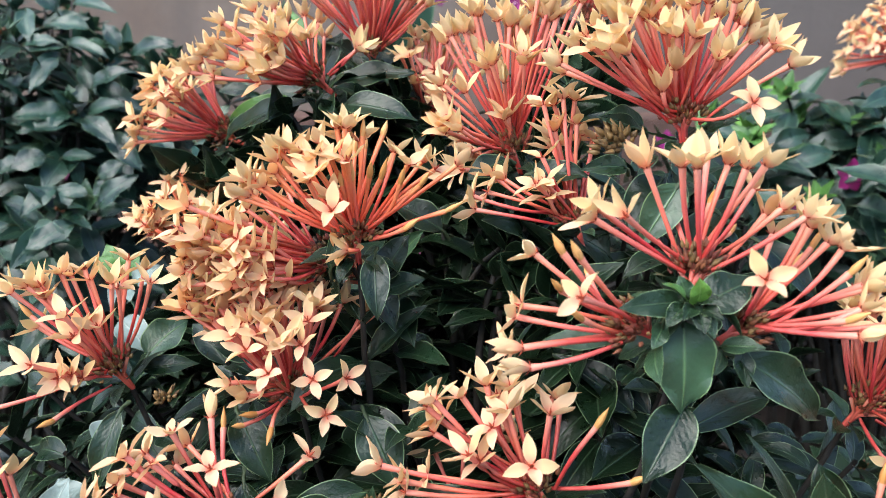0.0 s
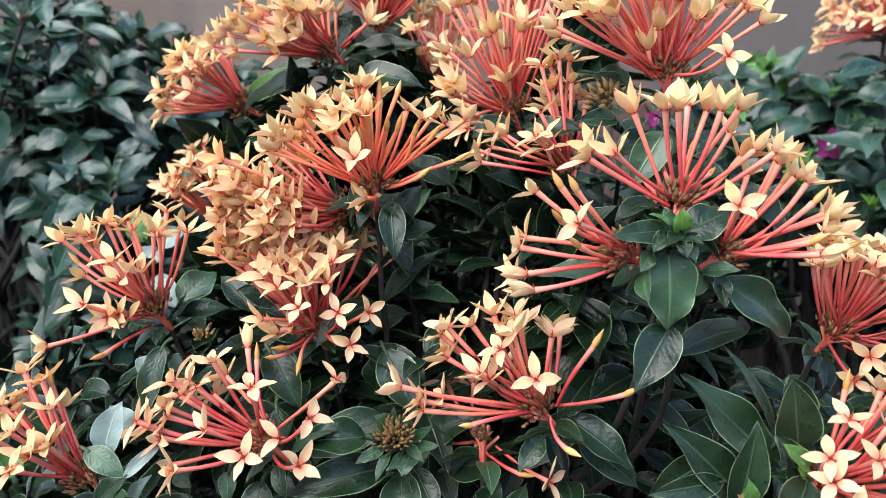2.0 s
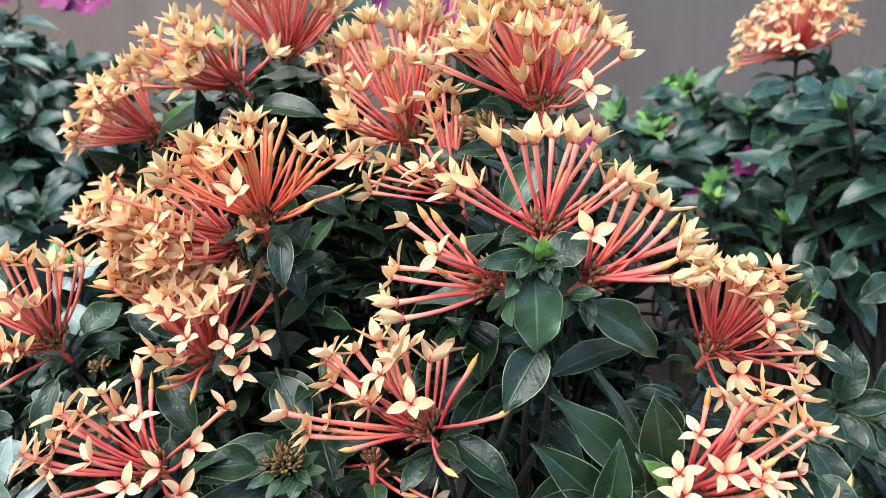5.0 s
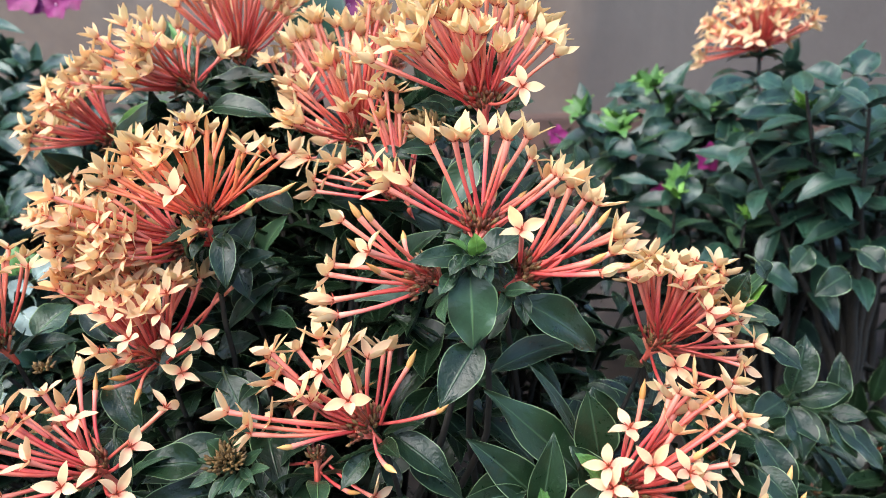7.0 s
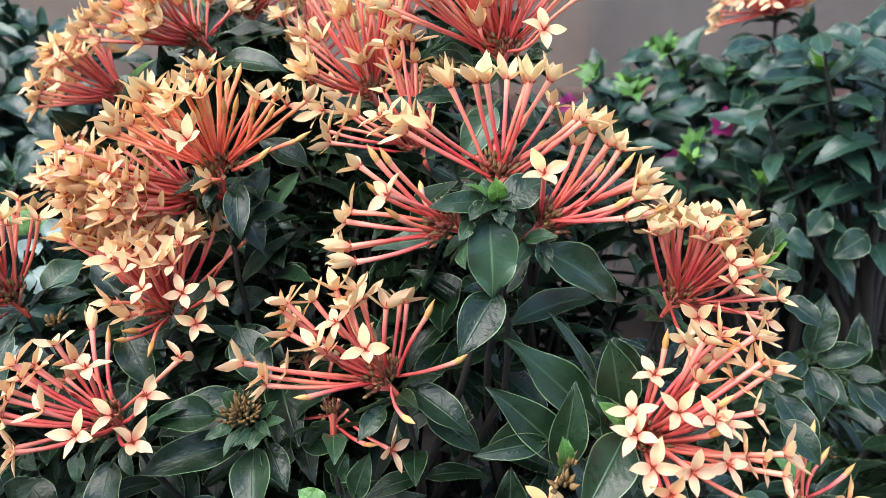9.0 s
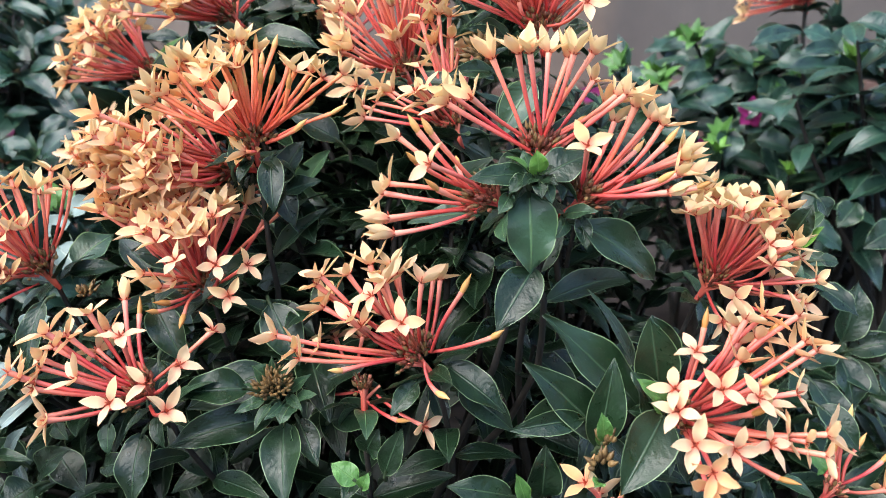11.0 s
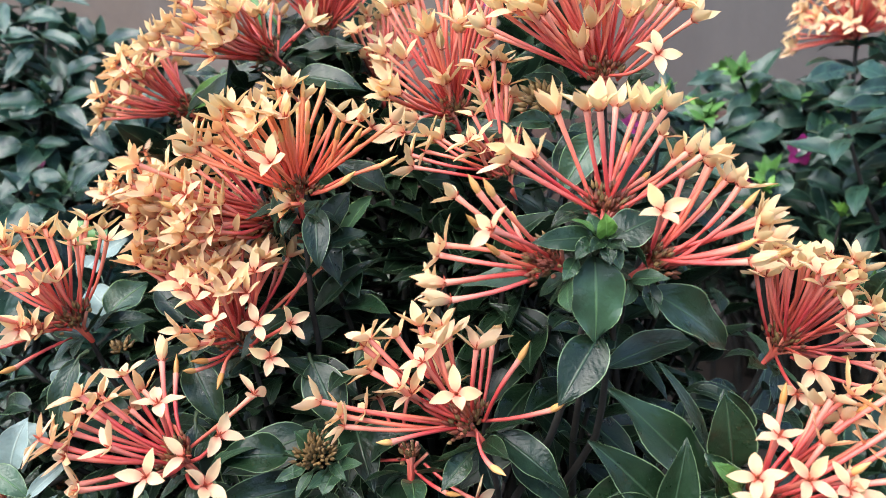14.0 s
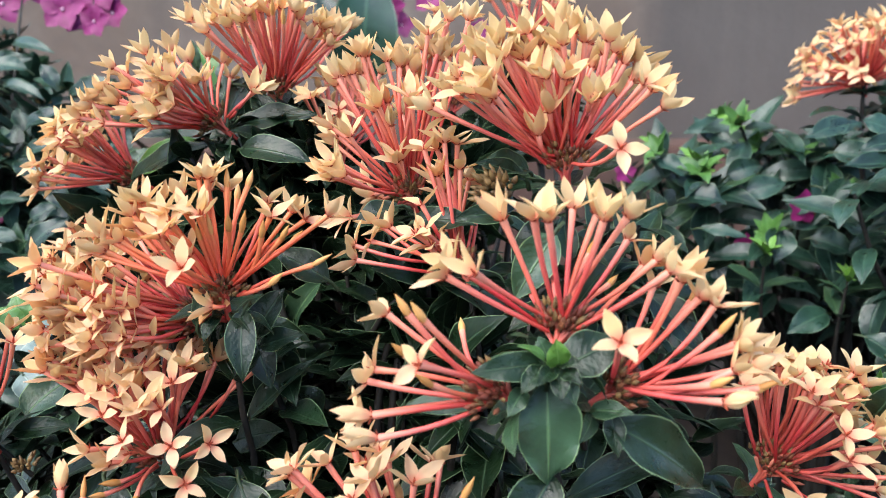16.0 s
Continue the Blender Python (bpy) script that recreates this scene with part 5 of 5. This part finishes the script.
leaf_at(right_shrub, (0.422, 0.720, 0.280), (0.381, 0.707, 0.266), 0.026, 0, 'f')
leaf_at(right_shrub, (0.431, 0.667, 0.276), (0.464, 0.649, 0.251), 0.025, 0, 'f')
leaf_at(right_shrub, (0.357, 0.893, 0.424), (0.341, 0.901, 0.451), 0.015, 0, 'f')
leaf_at(right_shrub, (0.465, 0.746, 0.348), (0.424, 0.742, 0.368), 0.021, 0, 'f')
leaf_at(low_shrub, (0.357, 0.445, 0.244), (0.370, 0.456, 0.285), 0.026, 0, 'd')
leaf_at(low_shrub, (0.363, 0.444, 0.237), (0.395, 0.434, 0.247), 0.020, 0, 'd')
leaf_at(low_shrub, (0.356, 0.442, 0.231), (0.357, 0.419, 0.201), 0.026, 0, 'd')
leaf_at(low_shrub, (0.321, 0.420, 0.296), (0.342, 0.404, 0.280), 0.018, 0, 'd')
leaf_at(low_shrub, (0.351, 0.444, 0.238), (0.323, 0.433, 0.229), 0.021, 0, 'd')
leaf_at(low_shrub, (0.397, 0.458, 0.219), (0.419, 0.446, 0.219), 0.014, 0, 'd')
leaf_at(low_shrub, (0.396, 0.456, 0.213), (0.410, 0.439, 0.189), 0.017, 0, 'd')
leaf_at(low_shrub, (0.405, 0.467, 0.217), (0.412, 0.478, 0.259), 0.020, 0, 'd')
leaf_at(low_shrub, (0.401, 0.455, 0.211), (0.431, 0.435, 0.178), 0.019, 0, 'd')
leaf_at(low_shrub, (0.296, 0.368, 0.251), (0.315, 0.347, 0.217), 0.022, 0, 'd')
leaf_at(low_shrub, (0.338, 0.414, 0.197), (0.340, 0.399, 0.183), 0.016, 0, 'd')
leaf_at(low_shrub, (0.292, 0.378, 0.367), (0.297, 0.375, 0.356), 0.014, 0, 'd')
leaf_at(low_shrub, (0.302, 0.387, 0.325), (0.314, 0.386, 0.323), 0.010, 0, 'd')
leaf_at(low_shrub, (0.459, 0.558, 0.299), (0.424, 0.546, 0.284), 0.025, 0, 'd')
leaf_at(low_shrub, (0.470, 0.563, 0.318), (0.486, 0.547, 0.301), 0.025, 0, 'd')
leaf_at(low_shrub, (0.451, 0.612, 0.306), (0.429, 0.598, 0.289), 0.024, 0, 'd')
leaf_at(low_shrub, (0.496, 0.671, 0.341), (0.506, 0.653, 0.316), 0.028, 0, 'd')
leaf_at(low_shrub, (0.355, 0.446, 0.228), (0.376, 0.420, 0.212), 0.020, 0, 'd')
leaf_at(low_shrub, (0.301, 0.430, 0.323), (0.319, 0.415, 0.351), 0.012, 0, 'm')
leaf_at(low_shrub, (0.306, 0.430, 0.317), (0.328, 0.415, 0.312), 0.012, 0, 'm')
leaf_at(low_shrub, (0.307, 0.430, 0.321), (0.317, 0.415, 0.339), 0.011, 0, 'l')
leaf_at(low_shrub, (0.296, 0.430, 0.315), (0.308, 0.415, 0.303), 0.012, 0, 'm')
leaf_at(low_shrub, (0.304, 0.430, 0.324), (0.303, 0.415, 0.350), 0.009, 0, 'l')
leaf_at(low_shrub, (0.310, 0.430, 0.306), (0.323, 0.415, 0.294), 0.013, 0, 'm')
leaf_at(low_left_shrub, (-0.239, 0.553, 0.334), (-0.250, 0.559, 0.356), 0.018, 0, 't')
leaf_at(low_left_shrub, (-0.237, 0.553, 0.334), (-0.225, 0.557, 0.348), 0.015, 0, 't')
leaf_at(low_left_shrub, (-0.238, 0.544, 0.335), (-0.254, 0.547, 0.349), 0.015, 0, 't')
leaf_at(low_left_shrub, (-0.225, 0.532, 0.331), (-0.235, 0.519, 0.319), 0.020, 0, 'p')
leaf_at(low_left_shrub, (-0.226, 0.543, 0.331), (-0.206, 0.545, 0.343), 0.018, 0, 'p')
leaf_at(low_left_shrub, (-0.228, 0.517, 0.311), (-0.204, 0.502, 0.293), 0.022, 0, 'p')
leaf_at(left_shrub, (-0.432, 0.839, 0.496), (-0.390, 0.829, 0.497), 0.016, 0, 'f')
leaf_at(left_shrub, (-0.391, 0.850, 0.498), (-0.343, 0.835, 0.484), 0.013, 0, 'f')
leaf_at(left_shrub, (-0.396, 0.837, 0.487), (-0.414, 0.807, 0.455), 0.018, 0, 'f')
leaf_at(left_shrub, (-0.438, 0.820, 0.464), (-0.427, 0.792, 0.438), 0.026, 0, 'f')
leaf_at(left_shrub, (-0.386, 0.797, 0.421), (-0.441, 0.788, 0.423), 0.022, 0, 'f')
leaf_at(left_shrub, (-0.365, 0.827, 0.454), (-0.325, 0.832, 0.472), 0.021, 0, 'f')
leaf_at(left_shrub, (-0.359, 0.827, 0.454), (-0.303, 0.810, 0.430), 0.022, 0, 'f')
leaf_at(left_shrub, (-0.357, 0.799, 0.430), (-0.324, 0.781, 0.402), 0.018, 0, 'f')
leaf_at(left_shrub, (-0.331, 0.878, 0.488), (-0.289, 0.881, 0.498), 0.019, 0, 'f')
leaf_at(left_shrub, (-0.434, 0.763, 0.374), (-0.411, 0.766, 0.386), 0.021, 0, 'f')
leaf_at(left_shrub, (-0.344, 0.756, 0.349), (-0.300, 0.762, 0.372), 0.023, 0, 'f')
leaf_at(left_shrub, (-0.351, 0.744, 0.346), (-0.392, 0.735, 0.348), 0.014, 0, 'f')
leaf_at(left_shrub, (-0.377, 0.777, 0.387), (-0.345, 0.777, 0.388), 0.013, 0, 'f')
leaf_at(left_shrub, (-0.324, 0.776, 0.385), (-0.290, 0.764, 0.380), 0.011, 0, 'f')
leaf_at(left_shrub, (-0.331, 0.742, 0.339), (-0.304, 0.733, 0.343), 0.017, 0, 'f')
leaf_at(left_shrub, (-0.359, 0.727, 0.323), (-0.388, 0.715, 0.314), 0.020, 0, 'f')
leaf_at(left_shrub, (-0.420, 0.739, 0.326), (-0.445, 0.725, 0.312), 0.018, 0, 'f')
leaf_at(left_shrub, (-0.425, 0.755, 0.347), (-0.390, 0.740, 0.330), 0.018, 0, 'f')
leaf_at(left_shrub, (-0.479, 0.859, 0.491), (-0.481, 0.843, 0.469), 0.019, 0, 'f')
leaf_at(left_shrub, (-0.374, 0.808, 0.423), (-0.415, 0.813, 0.441), 0.018, 0, 'f')
leaf_at(left_shrub, (-0.343, 0.879, 0.489), (-0.368, 0.864, 0.474), 0.018, 0, 'f')
leaf_at(left_shrub, (-0.299, 0.815, 0.413), (-0.271, 0.822, 0.436), 0.022, 0, 'f')
leaf_at(left_shrub, (-0.296, 0.803, 0.408), (-0.269, 0.787, 0.389), 0.022, 0, 'f')
leaf_at(left_shrub, (-0.326, 0.803, 0.406), (-0.296, 0.801, 0.400), 0.018, 0, 'f')
leaf_at(left_shrub, (-0.490, 0.887, 0.514), (-0.470, 0.890, 0.526), 0.025, 0, 'f')
leaf_at(left_shrub, (-0.442, 0.907, 0.514), (-0.390, 0.909, 0.523), 0.023, 0, 'f')
leaf_at(left_shrub, (-0.234, 0.750, 0.405), (-0.214, 0.744, 0.383), 0.023, 0, 'f')
leaf_at(left_shrub, (-0.326, 0.797, 0.385), (-0.315, 0.777, 0.352), 0.022, 0, 'f')
leaf_at(left_shrub, (-0.231, 0.638, 0.377), (-0.224, 0.632, 0.355), 0.013, 0, 'f')
leaf_at(right_shrub, (0.272, 0.791, 0.419), (0.301, 0.775, 0.403), 0.019, 0, 'f')
leaf_at(right_shrub, (0.295, 0.760, 0.385), (0.329, 0.747, 0.381), 0.034, 0, 'f')
leaf_at(right_shrub, (0.305, 0.742, 0.359), (0.344, 0.728, 0.353), 0.013, 0, 'f')
leaf_at(right_shrub, (0.404, 0.832, 0.440), (0.425, 0.802, 0.410), 0.026, 0, 'f')
leaf_at(right_shrub, (0.430, 0.776, 0.391), (0.453, 0.758, 0.369), 0.016, 0, 'f')
leaf_at(right_shrub, (0.435, 0.765, 0.426), (0.480, 0.749, 0.415), 0.030, 0, 'f')
leaf_at(right_shrub, (0.455, 0.748, 0.369), (0.504, 0.734, 0.363), 0.027, 0, 'f')
leaf_at(right_shrub, (0.378, 0.738, 0.358), (0.370, 0.721, 0.331), 0.030, 0, 'f')
leaf_at(right_shrub, (0.411, 0.744, 0.347), (0.443, 0.729, 0.336), 0.027, 0, 'f')
leaf_at(right_shrub, (0.359, 0.777, 0.384), (0.397, 0.778, 0.395), 0.025, 0, 'f')
leaf_at(right_shrub, (0.348, 0.802, 0.398), (0.383, 0.804, 0.409), 0.023, 0, 'f')
leaf_at(right_shrub, (0.395, 0.761, 0.368), (0.423, 0.764, 0.383), 0.017, 0, 'f')
leaf_at(right_shrub, (0.404, 0.767, 0.353), (0.439, 0.766, 0.358), 0.015, 0, 'f')

def young_shoot(shrub, at, root, size, kind='l'):
    """A bright tuft of young upright leaves at the end of its own thin twig."""
    top = Vector(at)
    lean = Vector((rnd.uniform(-.2, .2), rnd.uniform(-.25, .1), 1)).normalized()
    pts = stem(shrub, top, lean, Vector(root), 0.0013, 0.004)
    leafy(shrub, pts, 0.012, 0.022, 2, size * 2.0, 'm')
    for k in range(8):
        out = Matrix.Rotation(radians(90 * k + (45 if k > 3 else 0) + rnd.uniform(-14, 14)), 3, lean) @ lean.orthogonal().normalized()
        part("shoot_leaf", rnd.choice(LEAF_MESHES[kind]), shrub, leaf_pose(top - shrub.location, out * (0.9 if k > 3 else 0.45) + lean, lean, size * rnd.uniform(0.7, 1.1)))


for x, y, z, size in ((0.321, 0.8, 0.403, 0.034), (0.283, 0.83, 0.423, 0.026), (0.387, 0.9, 0.435, 0.036), (0.444, 0.86, 0.406, 0.026), (0.501, 0.86, 0.393, 0.026), (0.483, 0.7, 0.424, 0.034), (0.474, 0.69, 0.347, 0.022), (0.36, 0.72, 0.338, 0.022), (0.428, 0.7, 0.317, 0.02)):
    young_shoot(right_shrub, (x, y, z), (x * 0.6 + 0.22, y + 0.06, 0.0), size)


broad = thing("broad_leaf_plant", (-0.071, 1.297, 0.0), "broad grey-green leaf of a plant before the wall", "plant")
pts = stem(broad, (-0.070, 1.329, 0.475), (0, 0, 1), (-0.071, 1.297, 0.0), 0.003, 0.006)
leaf_at(broad, (-0.070, 1.328, 0.471), (-0.049, 1.324, 0.666), 0.108, 0, 'f')
leaf_at(broad, (-0.070, 1.327, 0.466), (-0.142, 1.366, 0.628), 0.064, 0, 'f')

# the flowering branch that rises on the far side
tall = thing("ixora_shrub", (0.56, 0.70, 0.0), "ixora shrub with one coral and cream flower head above its leaves", "shrub")
head = flower_cluster(tall, (0.485, 0.820, 0.488), (-0.25, -0.15, 0.95))
more_flowers(head, 44, 88, 0.062, (40, 80))
more_flowers(head, 44, 60, 0.064, (40, 80))
flowers(head, [(-150, 12, 62, 0), (-120, 8, 60, 0), (-95, 18, 60, 3), (-172, 8, 64, 0), (-60, 22, 60, 0), (-135, 35, 60, 3), (-90, 45, 60, 0), (170, 25, 62, 0), (-30, 30, 60, 0), (-110, 65, 60, 0), (-160, 40, 62, 0), (-145, 60, 62, 0), (180, 50, 62, 0), (-165, 20, 56, 0)], (50, 85))
pts = stem(tall, (0.485, 0.820, 0.488), (0.1, 0.1, 1), (0.56, 0.70, 0.0), 0.002, 0.007)
leafy(tall, pts, 0.012, 0.022, 9, 0.064, 'f')
leaf_at(tall, (0.418, 0.712, 0.459), (0.378, 0.700, 0.447), 0.019, 0, 'f')
leaf_at(tall, (0.505, 0.685, 0.453), (0.478, 0.701, 0.467), 0.028, 0, 'f')
leaf_at(tall, (0.494, 0.687, 0.458), (0.509, 0.668, 0.429), 0.031, 0, 'f')
leaf_at(tall, (0.488, 0.707, 0.452), (0.495, 0.686, 0.415), 0.028, 0, 'f')
leaf_at(tall, (0.532, 0.673, 0.449), (0.481, 0.659, 0.429), 0.032, 0, 'f')
leaf_at(tall, (0.522, 0.687, 0.463), (0.545, 0.692, 0.483), 0.028, 0, 'f')
leaf_at(tall, (0.470, 0.727, 0.447), (0.441, 0.731, 0.459), 0.026, 0, 'f')
leaf_at(tall, (0.534, 0.670, 0.401), (0.475, 0.660, 0.391), 0.031, 0, 'f')
leaf_at(tall, (0.480, 0.733, 0.434), (0.493, 0.740, 0.462), 0.026, 0, 'f')
leaf_at(tall, (0.517, 0.710, 0.468), (0.545, 0.695, 0.456), 0.031, 0, 'f')
for x, y, z in ((0.416, 0.682, 0.40), (0.46, 0.66, 0.45), (0.50, 0.62, 0.44), (0.55, 0.66, 0.46), (0.52, 0.72, 0.46), (0.48, 0.70, 0.42), (0.47, 0.72, 0.36), (0.52, 0.66, 0.38), (0.60, 0.70, 0.40)):
    pts = stem(tall, (x, y, z), (x - 0.56, y - 0.70, 0.4), (0.56, 0.70, 0.0), 0.0016, 0.006)
    leafy(tall, pts, 0.004, 0.024, 6, 0.062, 'f')


# ---- magenta blooms ----
def magenta_bloom(shrub, at, size, face):
    b = Build()
    face = Vector(face).normalized()
    side = face.orthogonal().normalized()
    for k in range(5):
        out = Matrix.Rotation(radians(72 * k + rnd.uniform(-8, 8)), 3, face) @ side
        blade(b, Matrix.Translation(out * size * 0.05) @ axes(out + face * 0.3, face), size * 0.55, size * 0.52, rnd.uniform(-30, -5), 0.1, 0.0006, petal_profile, 0, 6, 4, 0.05, k)
    b.drop(Vector(), face, size * 0.1, size * 0.06, 6, 1, 4)
    part("flower", b.mesh("flower", MAGENTA, BRACT_EYE), shrub, Matrix.Translation(Vector(at) - shrub.location), "magenta flower with a pale eye")


def magenta_vine(at, blooms, label, hang=True):
    """Thin stems with magenta flowers, that hang from the wall or rise from the ground."""
    shrub = thing("magenta_flower_plant", at, label, "flowering plant", "magenta flowering plants")
    for x, y, z, size in blooms:
        lean = (rnd.uniform(-.3, .3), -0.6, -0.5) if hang else (rnd.uniform(-.3, .3), -0.2, 0.8)
        b = Build()
        top, root = Vector((x, y, z)), Vector(at)
        bend = root.lerp(top, 0.6) + Vector((0, 0, 0.12 if hang else -0.02))
        b.tube([p - shrub.location for p in (root, root.lerp(bend, 0.5) + Vector((0, 0, 0.03)), bend, bend.lerp(top, 0.6), top)], [0.004, 0.003, 0.002, 0.0016, 0.0012], 6)
        part("branch", b.mesh("branch", BARK), shrub)
        magenta_bloom(shrub, (x, y, z), size, (rnd.uniform(-.4, .4), -1, rnd.uniform(0, .5)))


magenta_vine((-0.70, 1.95, 1.25), [(-0.435, 1.097, 0.584, 0.052), (-0.415, 1.106, 0.578, 0.050), (-0.382, 1.127, 0.580, 0.044), (-0.531, 1.130, 0.594, 0.050), (-0.488, 1.137, 0.622, 0.055), (-0.393, 1.134, 0.610, 0.050), (-0.378, 1.056, 0.567, 0.036), (-0.389, 0.804, 0.372, 0.026)], 'magenta flowers on thin stems hanging before the wall')
magenta_vine((0.05, 1.95, 1.25), [(-0.023, 1.359, 0.595, 0.050), (-0.004, 1.352, 0.568, 0.040), (0.124, 1.349, 0.553, 0.045), (0.041, 1.414, 0.611, 0.050)], 'magenta flowers on thin stems hanging from the wall')
magenta_vine((0.50, 1.02, 0.0), [(0.407, 0.760, 0.374, 0.030), (0.362, 0.780, 0.331, 0.024), (0.287, 0.989, 0.376, 0.026)], 'small magenta flowers among dark leaves', False)
magenta_vine((0.06, 0.80, 0.0), [(0.050, 0.622, 0.297, 0.022), (0.059, 0.646, 0.309, 0.018), (-0.014, 0.692, 0.320, 0.020)], 'low magenta flowers in the shade of the shrub', False)
